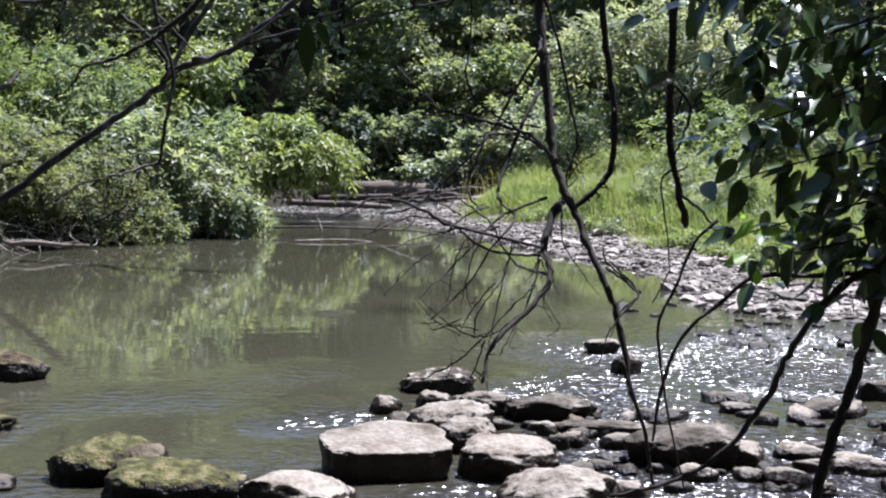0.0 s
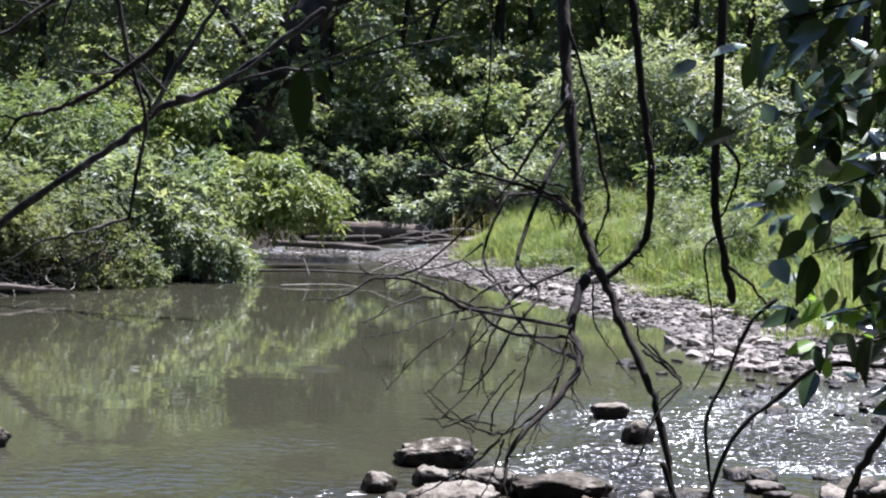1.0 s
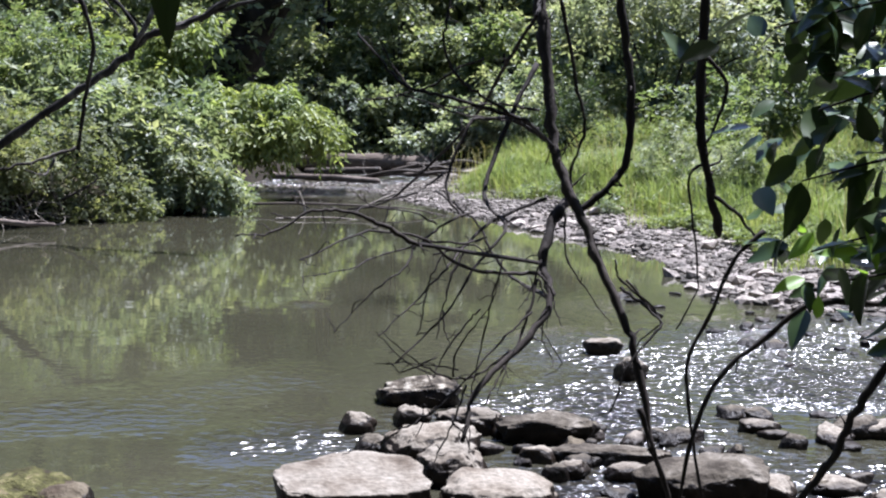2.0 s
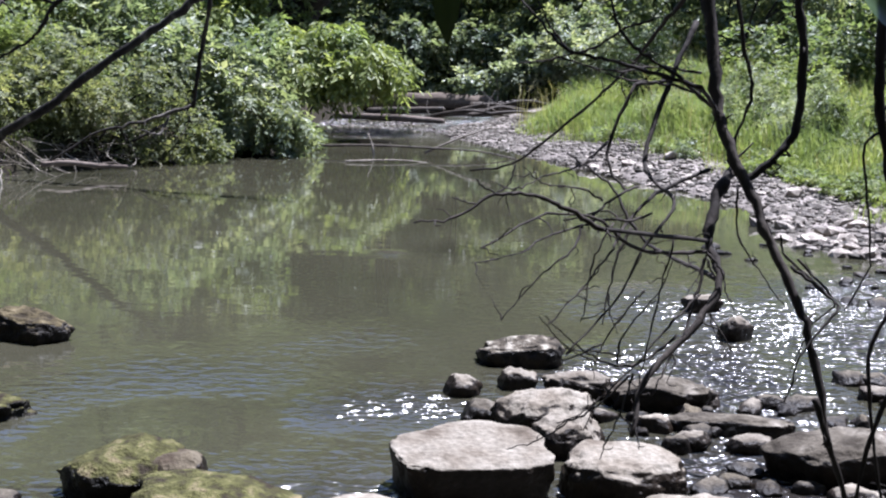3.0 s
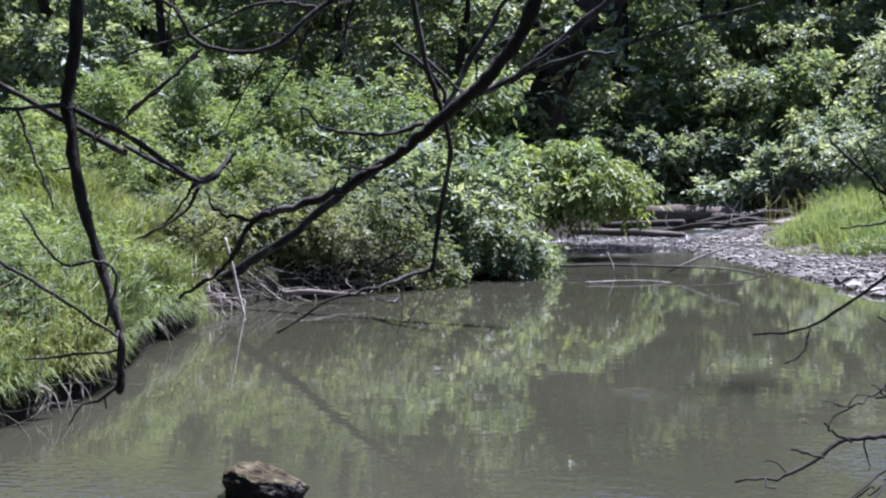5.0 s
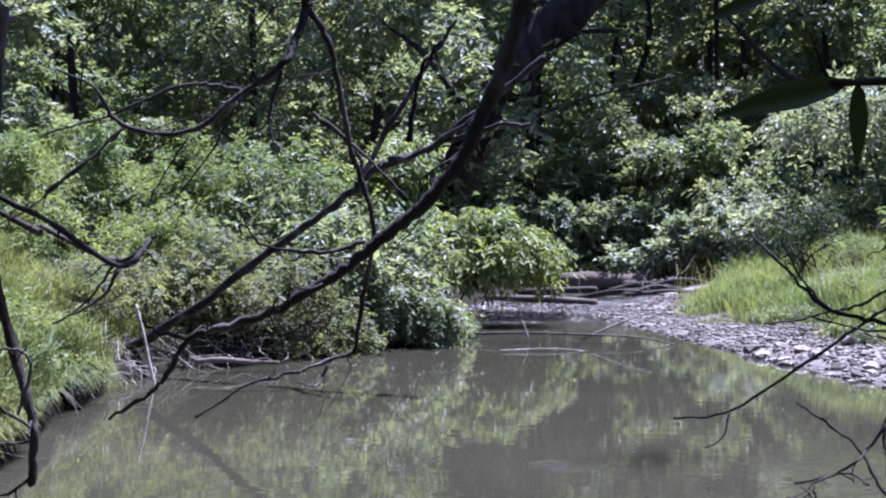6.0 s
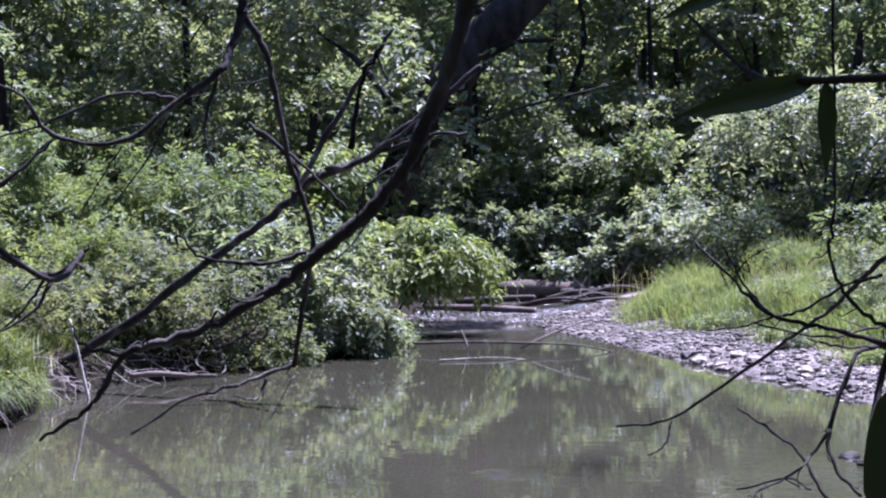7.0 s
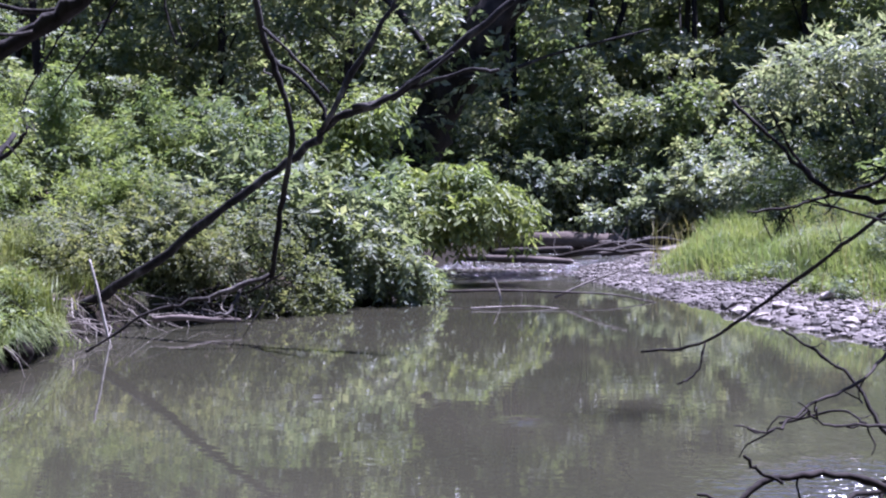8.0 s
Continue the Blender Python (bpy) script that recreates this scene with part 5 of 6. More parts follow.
bough(RIGHT, "plain", 0.0061, 0.0033, [(0.875, 4.250, 1.282), (0.946, 4.250, 1.232), (1.001, 4.250, 1.161)])
bough(RIGHT, "plain", 0.0040, 0.0022, [(0.846, 4.250, 1.376), (0.805, 4.250, 1.323), (0.828, 4.250, 1.161), (0.842, 4.250, 1.023), (0.787, 4.250, 0.900)])
bough(RIGHT, "plain", 0.0065, 0.0034, [(0.925, 3.900, 1.217), (0.854, 3.900, 1.143), (0.795, 3.900, 0.996), (0.745, 3.900, 0.866), (0.770, 3.900, 0.662), (0.806, 3.900, 0.494), (0.849, 3.900, 0.325)])
bough(RIGHT, "plain", 0.0094, 0.0046, [(1.423, 3.800, 1.071), (1.215, 3.817, 1.048), (1.041, 3.833, 1.044), (0.922, 3.850, 0.949), (0.812, 3.867, 0.835), (0.757, 3.883, 0.665), (0.738, 3.900, 0.493)])
bough(RIGHT, "plain", 0.0195, 0.0160, [(1.372, 3.600, 1.643), (1.367, 3.600, 1.227), (1.330, 3.600, 0.955), (1.264, 3.600, 0.714), (1.219, 3.600, 0.575), (1.176, 3.600, 0.382)])
bough(RIGHT, "plain", 0.0143, 0.0055, [(1.339, 3.600, 1.108), (1.254, 3.614, 1.054), (1.161, 3.629, 0.948), (1.085, 3.643, 0.807), (1.042, 3.657, 0.699), (0.930, 3.671, 0.535), (0.780, 3.686, 0.423), (0.574, 3.700, 0.366)])
bough(RIGHT, "plain", 0.0086, 0.0058, [(0.632, 3.920, 0.750), (0.671, 3.913, 0.639), (0.715, 3.907, 0.510), (0.745, 3.900, 0.333)])
bough(RIGHT, "plain", 0.0044, 0.0024, [(0.747, 4.250, 0.935), (0.628, 4.250, 1.038), (0.607, 4.250, 1.095)])
bough(RIGHT, "plain", 0.0052, 0.0018, [(0.601, 4.100, 1.039), (0.665, 4.050, 0.990), (0.691, 4.000, 0.949), (0.606, 3.950, 0.864), (0.553, 3.900, 0.746)])
bough(RIGHT, "plain", 0.0052, 0.0015, [(0.401, 4.200, 1.267), (0.250, 4.080, 1.213), (0.156, 3.960, 1.137), (0.124, 3.840, 1.115), (0.058, 3.720, 1.057), (-0.034, 3.600, 0.987)])
bough(RIGHT, "plain", 0.0026, 0.0058, [(-0.115, 4.100, 1.701), (-0.055, 4.060, 1.632), (0.018, 4.020, 1.560), (0.109, 3.980, 1.541), (0.198, 3.940, 1.517), (0.315, 3.900, 1.483)])
bough(RIGHT, "plain", 0.0017, 0.0036, [(-0.061, 4.100, 1.690), (-0.017, 4.100, 1.608), (0.031, 4.100, 1.555)])
bough(RIGHT, "plain", 0.0035, 0.0057, [(-0.212, 5.350, 1.133), (-0.071, 5.237, 1.171), (0.065, 5.053, 1.296), (0.189, 4.820, 1.437), (0.249, 4.587, 1.534), (0.299, 4.343, 1.648), (0.354, 4.100, 1.755)])
bough(RIGHT, "plain", 0.0029, 0.0023, [(-0.055, 5.280, 1.166), (-0.078, 5.255, 1.094), (-0.128, 5.230, 1.069)])
bough(RIGHT, "plain", 0.0031, 0.0057, [(0.107, 5.100, 1.225), (0.176, 5.050, 1.181), (0.258, 5.000, 1.116), (0.285, 4.950, 1.052), (0.354, 4.900, 0.961)])
bough(RIGHT, "plain", 0.0031, 0.0029, [(0.103, 5.100, 1.000), (0.232, 5.050, 1.041), (0.282, 5.000, 1.022)])
bough(RIGHT, "plain", 0.0024, 0.0042, [(0.130, 4.000, 2.243), (0.125, 3.983, 1.918), (0.120, 3.967, 1.762), (0.107, 3.950, 1.669), (0.138, 3.933, 1.599), (0.192, 3.917, 1.548), (0.267, 3.900, 1.502)])
bough(RIGHT, "plain", 0.0017, 0.0027, [(-0.093, 4.100, 1.527), (-0.017, 4.100, 1.536), (0.031, 4.100, 1.551)])
bough(RIGHT, "plain", 0.0026, 0.0034, [(0.031, 4.100, 1.551), (0.084, 4.067, 1.567), (0.150, 4.033, 1.613), (0.212, 4.000, 1.636)])
bough(RIGHT, "plain", 0.0017, 0.0054, [(-0.305, 3.250, 1.248), (-0.229, 3.280, 1.257), (-0.159, 3.310, 1.295), (-0.088, 3.340, 1.293), (-0.031, 3.370, 1.268), (0.052, 3.400, 1.223)])
bough(RIGHT, "plain", 0.0015, 0.0018, [(-0.194, 3.250, 1.330), (-0.181, 3.250, 1.317), (-0.161, 3.250, 1.306)])
bough(RIGHT, "plain", 0.0017, 0.0018, [(-0.235, 3.250, 1.294), (-0.195, 3.250, 1.285)])
bough(RIGHT, "plain", 0.0030, 0.0012, [(0.046, 3.780, 1.171), (0.019, 3.720, 1.127), (-0.058, 3.660, 1.073), (-0.133, 3.600, 0.994)])
bough(RIGHT, "plain", 0.0027, 0.0010, [(0.048, 3.780, 1.176), (-0.050, 3.670, 1.159), (-0.101, 3.560, 1.145), (-0.192, 3.450, 1.143)])
bough(RIGHT, "plain", 0.0028, 0.0012, [(0.132, 3.920, 1.162), (0.101, 3.890, 1.118), (0.077, 3.860, 1.058), (0.065, 3.830, 0.981), (0.052, 3.800, 0.950)])
bough(RIGHT, "plain", 0.0033, 0.0029, [(0.229, 3.980, 1.180), (0.171, 3.913, 1.170), (0.097, 3.847, 1.181), (0.054, 3.780, 1.176)])
bough(RIGHT, "plain", 0.0033, 0.0029, [(0.192, 3.980, 1.243), (0.155, 3.913, 1.238), (0.095, 3.847, 1.207), (0.054, 3.780, 1.176)])
bough(RIGHT, "plain", 0.0028, 0.0010, [(0.099, 3.880, 1.220), (0.043, 3.770, 1.256), (-0.046, 3.660, 1.279), (-0.100, 3.550, 1.326)])
bough(RIGHT, "plain", 0.0030, 0.0010, [(0.122, 4.020, 1.346), (0.049, 3.915, 1.297), (-0.031, 3.810, 1.283), (-0.105, 3.705, 1.263), (-0.165, 3.600, 1.288)])
bough(RIGHT, "plain", 0.0046, 0.0035, [(0.188, 4.100, 1.479), (0.129, 4.060, 1.343), (0.131, 4.020, 1.275), (0.167, 3.980, 1.232)])
bough(RIGHT, "plain", 0.0029, 0.0015, [(0.217, 3.950, 0.995), (0.185, 3.927, 0.969), (0.121, 3.903, 0.880), (0.097, 3.880, 0.830)])
bough(RIGHT, "plain", 0.0021, 0.0010, [(0.103, 3.880, 0.834), (0.023, 3.815, 0.888), (-0.044, 3.750, 0.971)])
bough(RIGHT, "plain", 0.0021, 0.0010, [(0.160, 3.880, 0.852), (0.057, 3.815, 0.880), (-0.046, 3.750, 0.892)])
bough(RIGHT, "plain", 0.0047, 0.0016, [(0.364, 4.000, 1.070), (0.340, 3.950, 0.985), (0.309, 3.900, 0.916), (0.260, 3.850, 0.841), (0.224, 3.800, 0.782)])
bough(RIGHT, "plain", 0.0038, 0.0012, [(0.294, 3.920, 0.897), (0.219, 3.886, 0.844), (0.155, 3.852, 0.837), (0.084, 3.818, 0.866), (0.037, 3.784, 0.907), (-0.030, 3.750, 0.973)])
bough(RIGHT, "plain", 0.0027, 0.0011, [(0.148, 3.850, 0.841), (0.151, 3.838, 0.902), (0.190, 3.825, 0.964), (0.233, 3.812, 1.029), (0.254, 3.800, 1.097)])
bough(RIGHT, "plain", 0.0035, 0.0013, [(0.366, 4.000, 1.089), (0.397, 3.967, 1.052), (0.407, 3.933, 1.002), (0.423, 3.900, 0.966)])
bough(RIGHT, "plain", 0.0030, 0.0011, [(0.367, 4.000, 1.072), (0.394, 3.975, 1.013), (0.387, 3.950, 0.953)])
bough(RIGHT, "plain", 0.0033, 0.0013, [(0.178, 3.800, 0.831), (0.156, 3.767, 0.772), (0.117, 3.733, 0.691), (0.100, 3.700, 0.660)])
bough(RIGHT, "plain", 0.0030, 0.0011, [(0.164, 3.750, 0.841), (0.087, 3.712, 0.778), (0.025, 3.675, 0.753), (-0.044, 3.638, 0.719), (-0.112, 3.600, 0.710)])
bough(RIGHT, "plain", 0.0027, 0.0010, [(0.144, 3.750, 0.752), (0.182, 3.725, 0.715), (0.186, 3.700, 0.685)])
bough(RIGHT, "plain", 0.0040, 0.0013, [(0.171, 3.900, 1.154), (0.138, 3.867, 1.089), (0.116, 3.833, 1.011), (0.103, 3.800, 0.944)])
bough(RIGHT, "plain", 0.0026, 0.0010, [(0.119, 3.850, 1.008), (0.124, 3.825, 0.965), (0.138, 3.800, 0.924)])
bough(RIGHT, "plain", 0.0033, 0.0013, [(0.349, 3.950, 0.992), (0.295, 3.900, 0.952), (0.233, 3.850, 0.895), (0.142, 3.800, 0.809), (0.068, 3.750, 0.756), (0.001, 3.700, 0.740)])
bough(RIGHT, "plain", 0.0023, 0.0010, [(0.103, 3.800, 0.899), (0.021, 3.775, 0.867), (-0.012, 3.750, 0.899)])
bough(RIGHT, "plain", 0.0027, 0.0010, [(0.262, 3.850, 1.138), (0.237, 3.825, 1.038), (0.212, 3.800, 0.922), (0.188, 3.775, 0.790), (0.189, 3.750, 0.684)])
bough(RIGHT, "plain", 0.0030, 0.0012, [(0.433, 4.000, 1.247), (0.438, 3.983, 1.133), (0.497, 3.967, 1.039), (0.556, 3.950, 0.962)])
bough(RIGHT, "plain", 0.0027, 0.0010, [(0.369, 3.950, 1.127), (0.342, 3.925, 1.051), (0.309, 3.900, 1.002)])
bough(RIGHT, "plain", 0.0033, 0.0012, [(0.615, 4.100, 1.058), (0.707, 4.083, 0.957), (0.655, 4.067, 0.899), (0.602, 4.050, 0.781)])
bough(LEFT, "twiggy", 0.0169, 0.0090, [(-1.749, 4.250, 2.216), (-1.780, 4.250, 1.930), (-1.802, 4.250, 1.804), (-1.770, 4.250, 1.581), (-1.708, 4.250, 1.349), (-1.686, 4.250, 1.253), (-1.695, 4.250, 1.134)])
bough(LEFT, "twiggy", 0.0080, 0.0068, [(-1.799, 4.250, 1.804), (-1.689, 4.338, 1.730), (-1.585, 4.425, 1.638), (-1.563, 4.512, 1.626), (-1.548, 4.600, 1.684)])
bough(LEFT, "twiggy", 0.0055, 0.0022, [(-1.604, 4.550, 1.615), (-1.652, 4.525, 1.535), (-1.762, 4.500, 1.478)])
bough(LEFT, "twiggy", 0.0036, 0.0039, [(-1.843, 4.000, 1.470), (-1.740, 4.100, 1.365), (-1.670, 4.200, 1.273)])
bough(LEFT, "twiggy", 0.0029, 0.0040, [(-1.905, 4.200, 1.215), (-1.790, 4.225, 1.227), (-1.696, 4.250, 1.234)])
bough(LEFT, "twiggy", 0.0029, 0.0040, [(-1.903, 4.200, 1.568), (-1.850, 4.210, 1.482), (-1.803, 4.220, 1.436), (-1.736, 4.230, 1.444), (-1.687, 4.240, 1.412), (-1.725, 4.250, 1.294)])
bough(LEFT, "twiggy", 0.0038, 0.0070, [(-1.901, 4.100, 1.794), (-1.794, 4.250, 1.808)])
bough(LEFT, "twiggy", 0.0048, 0.0023, [(-1.710, 4.800, 1.974), (-1.801, 4.767, 1.881), (-1.927, 4.733, 1.774), (-2.015, 4.700, 1.720)])
bough(LEFT, "twiggy", 0.0038, 0.0019, [(-1.843, 4.100, 1.799), (-1.794, 4.100, 1.676), (-1.760, 4.100, 1.573)])
bough(LEFT, "twiggy", 0.0168, 0.0144, [(-1.198, 4.900, 2.753), (-1.210, 4.900, 2.374), (-1.211, 4.900, 2.313)])
bough(LEFT, "twiggy", 0.0120, 0.0033, [(-1.211, 4.900, 2.313), (-1.238, 4.857, 2.201), (-1.257, 4.814, 2.144), (-1.366, 4.771, 2.059), (-1.496, 4.729, 1.962), (-1.652, 4.686, 1.982), (-1.707, 4.643, 2.072), (-1.791, 4.600, 2.118)])
bough(LEFT, "twiggy", 0.0059, 0.0028, [(-1.384, 4.850, 2.082), (-1.456, 4.812, 2.094), (-1.535, 4.775, 2.088), (-1.704, 4.737, 2.012), (-1.871, 4.700, 1.962)])
bough(LEFT, "twiggy", 0.0046, 0.0045, [(-1.693, 4.800, 1.983), (-1.772, 4.750, 1.898), (-1.872, 4.700, 1.809)])
bough(LEFT, "twiggy", 0.0048, 0.0024, [(-1.281, 4.900, 2.154), (-1.321, 4.900, 2.010), (-1.295, 4.900, 1.899)])
bough(LEFT, "twiggy", 0.0036, 0.0018, [(-1.415, 4.900, 2.049), (-1.487, 4.900, 1.919), (-1.599, 4.900, 1.780)])
bough(LEFT, "twiggy", 0.0030, 0.0018, [(-1.551, 4.900, 1.965), (-1.615, 4.900, 1.873), (-1.680, 4.900, 1.765)])
bough(LEFT, "twiggy", 0.0096, 0.0064, [(-1.211, 4.900, 2.313), (-1.163, 4.929, 2.225), (-1.139, 4.957, 2.105), (-1.114, 4.986, 1.936), (-1.089, 5.014, 1.843), (-1.060, 5.043, 1.701), (-1.099, 5.071, 1.508), (-1.131, 5.100, 1.344)])
bough(LEFT, "twiggy", 0.0049, 0.0036, [(-1.103, 4.950, 1.942), (-1.028, 4.950, 1.872), (-0.947, 4.950, 1.788)])
bough(LEFT, "twiggy", 0.0064, 0.0031, [(-1.131, 5.100, 1.352), (-1.282, 5.067, 1.297), (-1.421, 5.033, 1.260), (-1.575, 5.000, 1.166)])
bough(LEFT, "twiggy", 0.0051, 0.0025, [(-1.208, 5.100, 1.326), (-1.228, 5.050, 1.260), (-1.280, 5.000, 1.274)])
bough(LEFT, "twiggy", 0.0090, 0.0017, [(-0.464, 2.900, 1.965), (-0.481, 2.896, 1.908), (-0.515, 2.892, 1.823), (-0.549, 2.888, 1.770), (-0.589, 2.884, 1.733), (-0.634, 2.880, 1.696), (-0.668, 2.876, 1.671), (-0.725, 2.872, 1.640), (-0.783, 2.868, 1.623), (-0.814, 2.864, 1.609), (-0.830, 2.860, 1.580), (-0.849, 2.856, 1.558), (-0.892, 2.852, 1.530)])
bough(LEFT, "twiggy", 0.0031, 0.0012, [(-0.632, 2.899, 1.712), (-0.677, 2.890, 1.701), (-0.727, 2.881, 1.706), (-0.754, 2.872, 1.730)])
bough(LEFT, "twiggy", 0.0025, 0.0009, [(-0.811, 2.872, 1.614), (-0.849, 2.872, 1.619), (-0.867, 2.872, 1.643)])
bough(LEFT, "twiggy", 0.0031, 0.0016, [(-0.585, 2.899, 1.815), (-0.573, 2.899, 1.884), (-0.550, 2.899, 1.918)])
bough(LEFT, "plain", 0.0070, 0.0045, [(-1.938, 4.800, 1.719), (-1.743, 4.767, 1.630), (-1.643, 4.733, 1.639), (-1.569, 4.700, 1.692)])
bough(LEFT, "plain", 0.0045, 0.0022, [(-1.675, 4.700, 1.633), (-1.752, 4.700, 1.530), (-1.844, 4.700, 1.463)])


def first(k):
    return RIGHT[k][3][0]


def last(k):
    return RIGHT[k][3][-1]


CARRY_R = [
    ("carry", 0.030, 0.026, [(0.9, 4.1, 3.1), (0.5, 4.4, 2.85), first(0)]),
    ("carry", 0.0180, 0.0160, [(0.8, 4.15, 3.1), (0.65, 4.3, 2.8), first(2)]),
    ("carry", 0.022, 0.02, [(1.1, 3.95, 3.12), (0.95, 4.2, 2.8), first(8)]),
    ("carry", 0.0048, 0.0046, [RIGHT[4][3][1], first(39)]),
    ("carry", 0.026, 0.025, [(1.8, 3.3, 3.15), (1.6, 3.5, 2.5), first(14)]),
    ("carry", 0.0068, 0.0053, [RIGHT[0][3][4], last(20)]),
    ("carry", 0.0061, 0.0050, [RIGHT[0][3][2], last(22)]),
    ("carry", 0.0053, 0.0027, [(0.7, 4.2, 3.05), (0.3, 4.15, 2.8), first(26)]),
    ("carry", 0.0053, 0.0038, [RIGHT[0][3][4], last(26)]),
    ("carry", 0.0068, 0.0050, [RIGHT[1][3][2], last(29)]),
    ("carry", 0.0061, 0.0050, [RIGHT[1][3][3], last(24)]),
    ("carry", 0.0091, 0.0068, [RIGHT[14][3][1], (1.4, 3.7, 1.2), first(13)]),
]
CARRY_L = [
    ("carry", 0.024, 0.021, [(-2.3, 3.4, 3.0), (-1.95, 3.9, 2.7), (-1.751, 4.25, 2.19)]),
    ("carry", 0.026, 0.021, [(-2.0, 3.7, 3.05), (-1.5, 4.5, 3.0), (-1.209, 4.9, 2.717)]),
    ("carry", 0.022, 0.016, [(-1.6, 2.9, 3.0), (-0.8, 2.95, 2.7), (-0.464, 2.900, 1.965)]),
    ("carry", 0.012, 0.009, [(-2.6, 3.7, 2.4), (-2.3, 4.4, 2.0), (-1.938, 4.8, 1.697)]),
]
right_tree = overhang("overhanging_tree", (3.4, 1.3), [np.array(q) for q in [(3.1, 1.7, 1.6), (2.6, 2.4, 2.7), (1.7, 3.4, 3.15), (0.9, 4.1, 3.1), (0.3, 4.5, 3.05)]], 0.14, "near tree with dark bare branches and broad glossy leaves", CARRY_R + RIGHT, 900, M_BARK)
overhang("overhanging_tree", (-3.6, 1.2), [np.array(q) for q in [(-3.4, 1.6, 1.6), (-3.0, 2.2, 2.6), (-2.4, 3.0, 3.05), (-1.9, 3.7, 3.1), (-1.2, 4.0, 3.15)]], 0.14, "near tree with bare dark branches hanging over the water", CARRY_L + LEFT, 1100, M_BARK_GREY)


def leaf_mesh(seed, length, width, material, curl=0.12):
    """A broad pointed leaf with a folded midrib and a short stalk."""
    rng = np.random.default_rng(seed)
    n = 9
    t = np.linspace(0, 1, n)
    w = width * 0.5 * np.sin(math.pi * t ** 0.8) ** 0.8 * (1 - 0.25 * t) * (1 + rng.normal(0, 0.03, n))
    w[-1], w[0] = 0.0004, 0.0006
    x, z = t * length, -curl * length * t ** 2
    side = rng.uniform(0.15, 0.35)
    v = []
    for k in range(n):
        for s, lift in ((-1, side), (-0.5, side * 0.4), (0, 0), (0.5, side * 0.4), (1, side)):
            v.append((x[k], s * w[k], z[k] + lift * w[k] + rng.normal(0, length * 0.004)))
    i, j = np.meshgrid(np.arange(n - 1), np.arange(4), indexing="ij")
    q = np.stack([i * 5 + j, i * 5 + j + 1, (i + 1) * 5 + j + 1, (i + 1) * 5 + j], -1).reshape(-1, 4)
    return mesh_np("leaf", np.array(v), q, material)


def leaf_at(parent, me, tip_dir, face, where, scale=1.0):
    x = Vector(tip_dir).normalized()
    y = Vector(face).cross(x).normalized()
    z = x.cross(y)
    m = Matrix((x, y, z)).transposed().to_4x4()
    ob = new("leaf", me)
    ob.parent = parent
    ob.matrix_basis = Matrix.Translation(Vector(where) - parent.location) @ m @ Matrix.Scale(scale, 4)
    return ob


# leafy twigs of the right-hand tree
LEAVES = [leaf_mesh(k, 0.112, 0.064, M_LEAF_NEAR, 0.10 + 0.05 * k) for k in range(5)] + [leaf_mesh(9, 0.085, 0.042, M_LEAF_YOUNG)]
rl = np.random.default_rng(66)
TWIGS = [((1.75, 3.0, 2.25), (1.25, 3.4, 2.05), (0.80, 3.6, 1.93)), ((1.75, 3.0, 2.2), (1.3, 3.4, 1.85), (0.84, 3.6, 1.70)), ((1.8, 3.0, 2.1), (1.4, 3.4, 1.72), (0.95, 3.6, 1.52)),
         ((1.8, 3.1, 1.9), (1.45, 3.45, 1.55), (0.92, 3.6, 1.36)), ((1.8, 3.2, 1.75), (1.45, 3.5, 1.38), (0.95, 3.6, 1.20)), ((1.75, 3.2, 1.6), (1.4, 3.5, 1.25), (1.02, 3.65, 1.12)), ((1.85, 3.2, 2.0), (1.55, 3.6, 1.8), (1.2, 3.8, 1.6)), ((1.85, 3.2, 1.7), (1.6, 3.6, 1.5), (1.25, 3.8, 1.35))]
tube("branch", [(2.3, 2.5, 2.8), (2.0, 2.8, 2.5), (1.85, 3.1, 1.95), (1.75, 3.2, 1.55)], 0.03, 0.012, M_BARK, right_tree, 950)
for i, tw in enumerate(TWIGS):
    b = tube("twig", tw, 0.007, 0.0025, M_BARK, right_tree, 960 + i, sides=5, per=6)
    line = smooth_line(tw, 10)
    for k in range(46):
        u = 0.15 + 0.85 * k / 45
        a = line[min(len(line) - 1, int(u * (len(line) - 1)))] + rl.normal(0, 0.06, 3)
        d = np.array([-0.4, 0.1, -0.4]) + rl.normal(0, 0.65, 3)
        young = i in (4, 5) and k > 40
        leaf_at(right_tree, LEAVES[5 if young else rl.integers(5)], d, np.array([0, -0.3, 0.8]) + rl.normal(0, 0.65, 3), a, rl.uniform(0.7, 1.2))

# high crown above the view, added unseen to shade the near leaves
tips, out, _ = clump_points(rl, [(0.3, 2.9, 3.6, 0.6, 0.6, 0.25), (1.0, 3.3, 3.9, 0.7, 0.6, 0.3), (-0.4, 2.7, 3.9, 0.5, 0.5, 0.25), (1.8, 2.6, 4.0, 0.7, 0.7, 0.4)], 260, 0.2)
pos, axis, face = sprays(rl, tips, out, 6, 0.11, 0.5)
v, f = leaf_arrays(pos - np.array(right_tree.location), axis, face, np.full(len(pos), 0.11), np.full(len(pos), 0.06))
tagged(part("crown", mesh_np("crown", v, f, M_LEAF_NEAR, False), right_tree), kind="stuff")

# more leaves further back in the same tree
hubs = np.array([line for tw in TWIGS for line in smooth_line(tw, 6)])
k = rl.integers(0, len(hubs), 720)
pos = hubs[k] + rl.normal(0, 0.13, (720, 3)) + np.array([0.1, 0.12, 0.0])
shape = np.array([q.co[:] for q in LEAVES[1].vertices])
quads = np.array([q.vertices[:] for q in LEAVES[1].polygons])
bunch = []
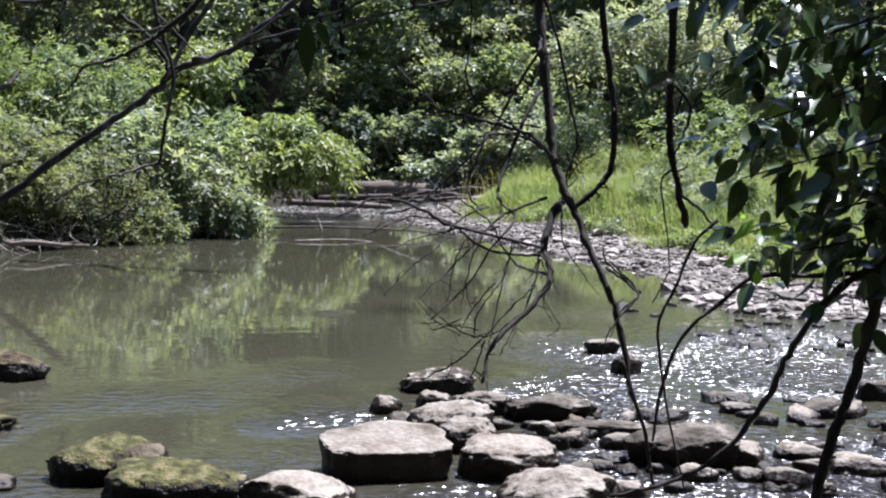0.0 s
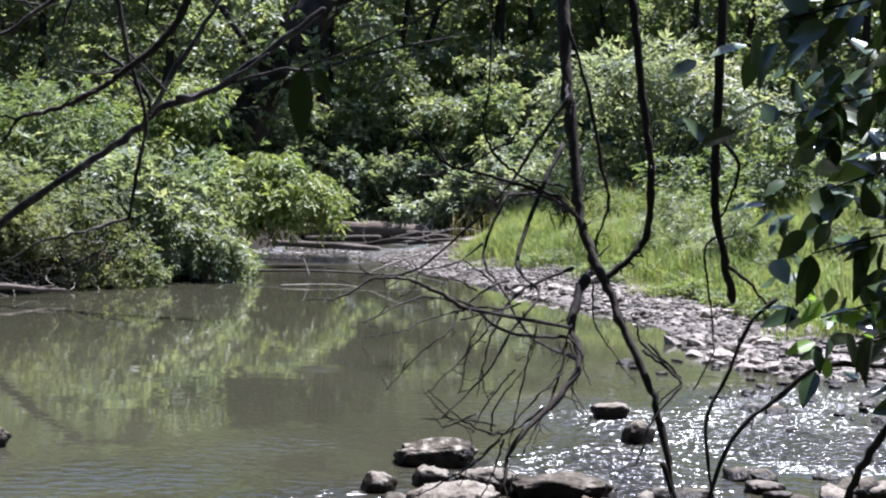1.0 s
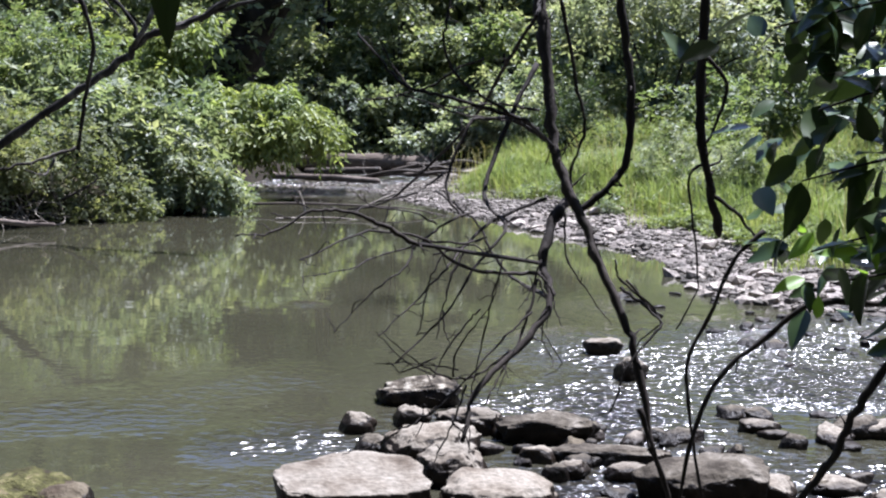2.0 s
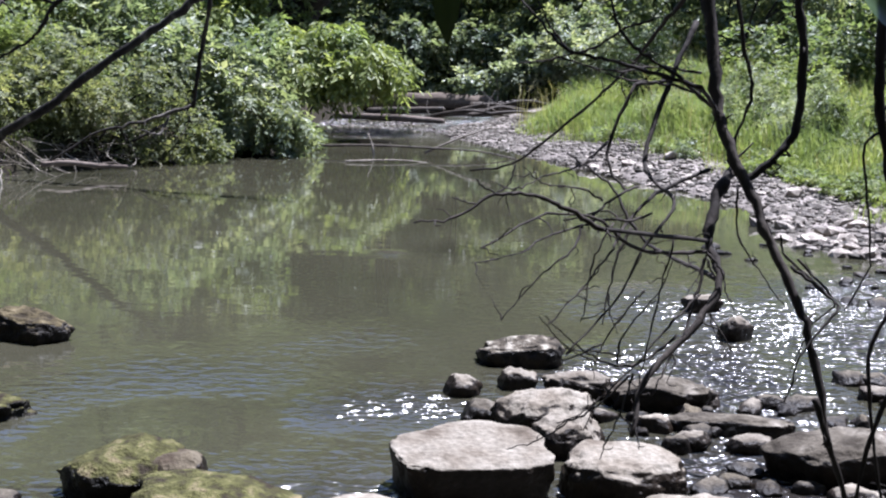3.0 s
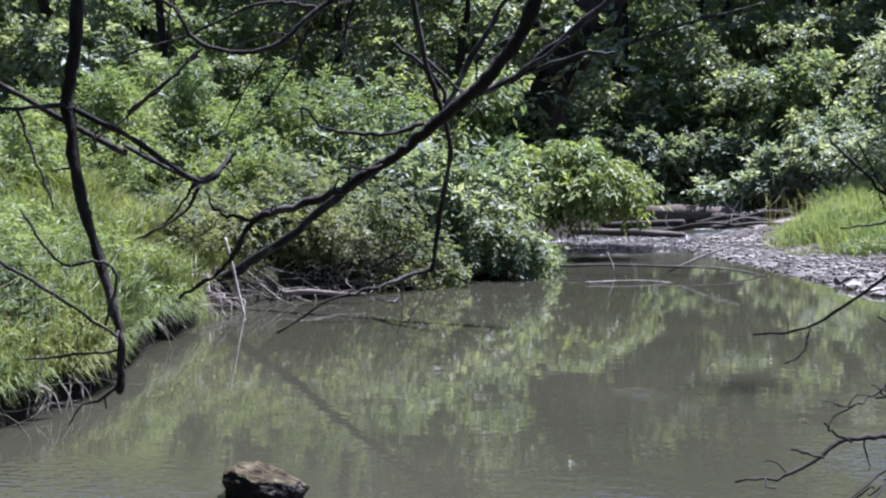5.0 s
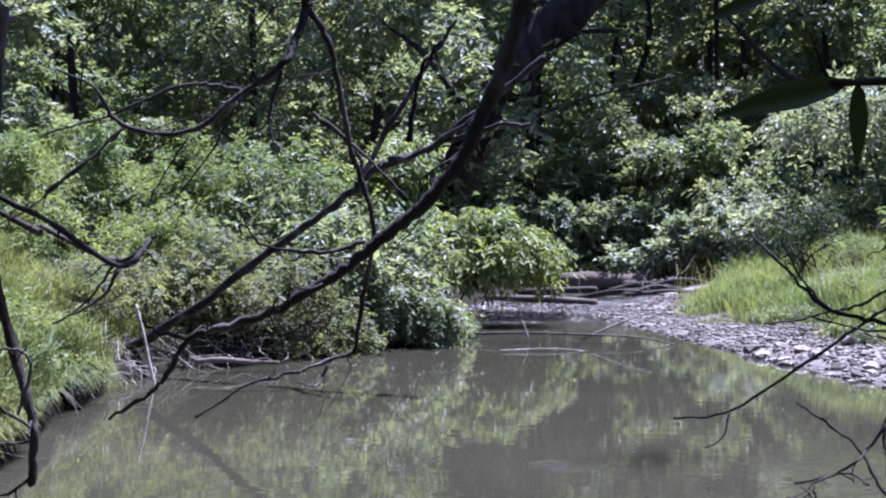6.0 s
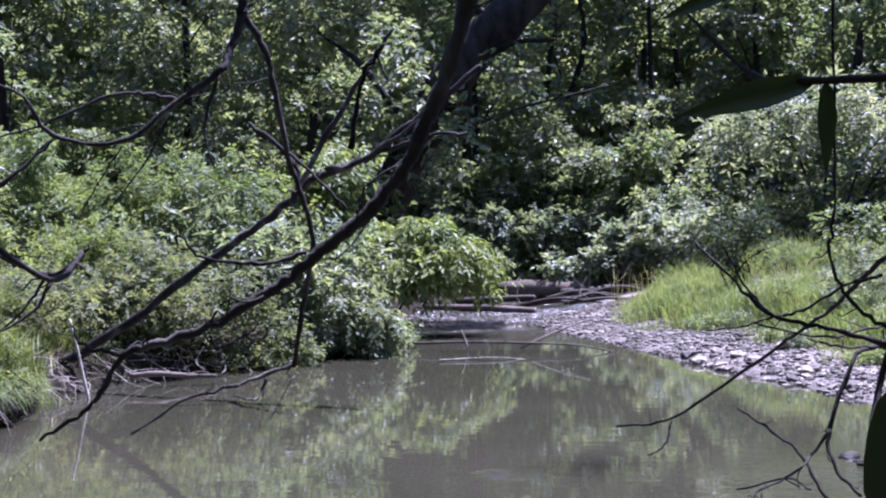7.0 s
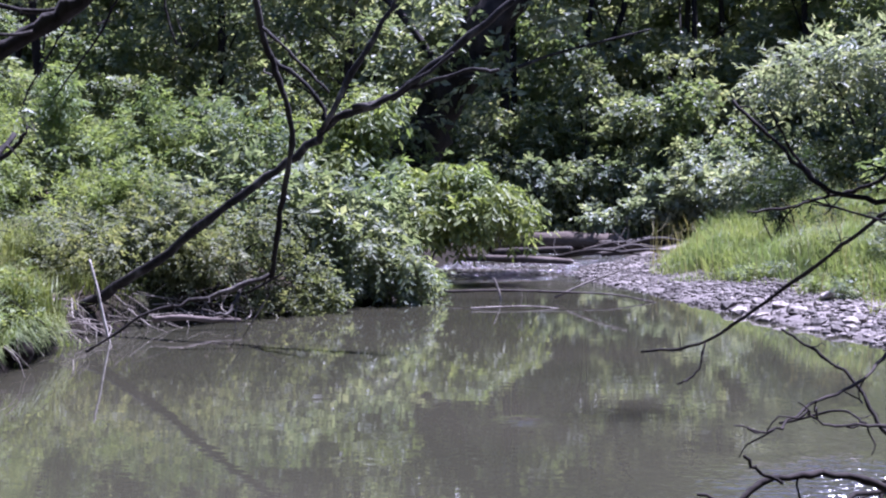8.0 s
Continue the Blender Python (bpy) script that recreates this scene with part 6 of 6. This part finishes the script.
for q in pos:
    ax = unit(rl.normal(0, 0.6, 3) + [-0.4, 0, -0.55])
    sd = unit(np.cross(rl.normal(0, 0.5, 3) + [0, -0.2, 1], ax))
    m3 = np.stack([ax, sd, np.cross(ax, sd)], 1) * rl.uniform(0.65, 1.05)
    bunch.append((shape @ m3.T + q - np.array(right_tree.location), quads))
tagged(part("foliage", mesh_np("foliage", *join(bunch), M_LEAF_NEAR), right_tree), kind="stuff")

# the twig close to the lens
LEAF_TOP = (-0.230, 2.25, 1.668)
tube("twig", [(0.9, 3.6, 3.1), (0.5, 3.0, 2.5), (0.15, 2.5, 1.95), (-0.05, 2.36, 1.83), (-0.179, 2.3, 1.807), (-0.214, 2.3, 1.805), (-0.261, 2.3, 1.804), (-0.282, 2.33, 1.812), (-0.312, 2.36, 1.85)], 0.005, 0.0011, M_BARK, right_tree, 980, sides=6)
tube("twig", [(0.15, 2.5, 1.95), (0.0, 2.36, 1.80), (-0.13, 2.28, 1.71), (LEAF_TOP[0], LEAF_TOP[1], LEAF_TOP[2])], 0.003, 0.0014, M_BARK, right_tree, 981, sides=6)
BIG = leaf_mesh(20, 0.097, 0.041, M_LEAF_NEAR, 0.05)
SLIM = leaf_mesh(21, 0.072, 0.017, M_LEAF_NEAR, 0.08)
leaf_at(right_tree, leaf_mesh(22, 0.104, 0.038, M_LEAF_NEAR, 0.05), (0.01, 0.05, -1), (-0.1, -1, 0.1), LEAF_TOP)
leaf_at(right_tree, BIG, (0.48, 0.1, -0.88), (0.2, -1, 0.1), (-0.212, 2.26, 1.668), 0.52)
leaf_at(right_tree, SLIM, (0.02, 0, -1), (0.1, -1, 0), (-0.251, 2.3, 1.804), 0.62)
leaf_at(right_tree, SLIM, (-1, 0.1, -0.22), (0, -1, 0.15), (-0.255, 2.3, 1.804), 0.95)
leaf_at(right_tree, SLIM, (-0.9, 0.2, -0.3), (0, -1, 0.2), (-0.285, 2.34, 1.858), 0.6)
leaf_at(right_tree, BIG, (-0.8, 0.2, 0.10), (0.1, -1, 0.1), (-0.262, 2.36, 1.87), 0.55)
# ---- gravel of the right bank ----
def pebble(seed, chip=False):
    """A rounded cobble, or an eight-sided chip for the small gravel."""
    rng = np.random.default_rng(seed)
    if chip:
        v = np.array([(1, 0, 0), (0, 1, 0), (-1, 0, 0), (0, -1, 0), (0, 0, 1), (0, 0, -1)], float)
        f = np.array([(0, 1, 4), (1, 2, 4), (2, 3, 4), (3, 0, 4), (1, 0, 5), (2, 1, 5), (3, 2, 5), (0, 3, 5)])
        return (v + rng.normal(0, 0.25, v.shape)) * [1.15, 0.9, 0.6], f
    bm = bmesh.new()
    bmesh.ops.create_icosphere(bm, subdivisions=1, radius=1)
    v = np.array([q.co[:] for q in bm.verts]) * (1 + rng.normal(0, 0.2, (len(bm.verts), 1))) * [1, 0.8, 0.5]
    f = np.array([[q.index for q in fc.verts] for fc in bm.faces])
    bm.free()
    return v, f


def bank_place(rng):
    while True:
        x, y = rng.uniform(-0.8, 6.5), rng.uniform(9.9, 27.5)
        d = float(shore_distance(np.array([x]), np.array([y]))[0])
        if -0.12 < d < (1.8 if y < 18 else 2.2) + 0.2 * math.sin(y) and math.sin(x * 5 + y * 1.7) + math.sin(y * 4.1 - x * 2.3) + rng.normal(0, 0.8) > -1.3:
            return x, y


rp = np.random.default_rng(88)
loose = []
PEB, CHIP = [pebble(k) for k in range(8)], [pebble(60 + k, True) for k in range(8)]
for i in range(28000):
    x, y = bank_place(rp)
    s = 0.011 + 0.055 * rp.random() ** 5
    a = rp.uniform(0, 6.28)
    v, f = PEB[i % 8] if s > 0.028 else CHIP[i % 8]
    R = np.array([[math.cos(a), -math.sin(a), 0], [math.sin(a), math.cos(a), 0], [0, 0, 1]])
    loose.append((v @ R.T * s + [x, y, G(x, y) + s * rp.uniform(-0.15, 0.25)], f))
for i in range(600):                      # shoal awash at the head of the pool
    x, y = rp.uniform(-3.3, -0.55), rp.uniform(22.6, 26.2)
    s = rp.uniform(0.018, 0.05)
    a = rp.uniform(0, 6.28)
    v, f = CHIP[i % 8]
    R = np.array([[math.cos(a), -math.sin(a), 0], [math.sin(a), math.cos(a), 0], [0, 0, 0.6]])
    loose.append((v @ R.T * s + [x, y, rp.uniform(-0.02, 0.012)], f))
v, f = join(loose)
ob = part("gravel", mesh_np("gravel", v, f, M_GRAVEL, False), ground, "pale grey gravel and cobbles on the bank")
tagged(ob, kind="stuff")
PEB_ME = [mesh_np("stone", *pebble(30 + k), M_GRAVEL, False) for k in range(8)]
for i in range(290):
    x, y = bank_place(rp)
    if y > 18:
        y = 10 + (y - 18) * 0.8
        x = float(np.interp(y, [10, 10.3, 11, 12.1, 13.2, 14.6, 16, 18.3], [3.4, 3.0, 2.5, 2.45, 2.55, 2.2, 1.62, 0.72])) + rp.uniform(-0.1, 1.1)
    s = rp.uniform(0.03, 0.06) if i % 3 else rp.uniform(0.05, 0.13)
    part("stone", PEB_ME[i % 8], ground, "", Matrix.Translation((x, y, G(x, y) + s * 0.2)) @ Euler((rp.normal(0, 0.2), rp.normal(0, 0.2), rp.uniform(0, 6.28))).to_matrix().to_4x4() @ Matrix.Scale(s, 4))
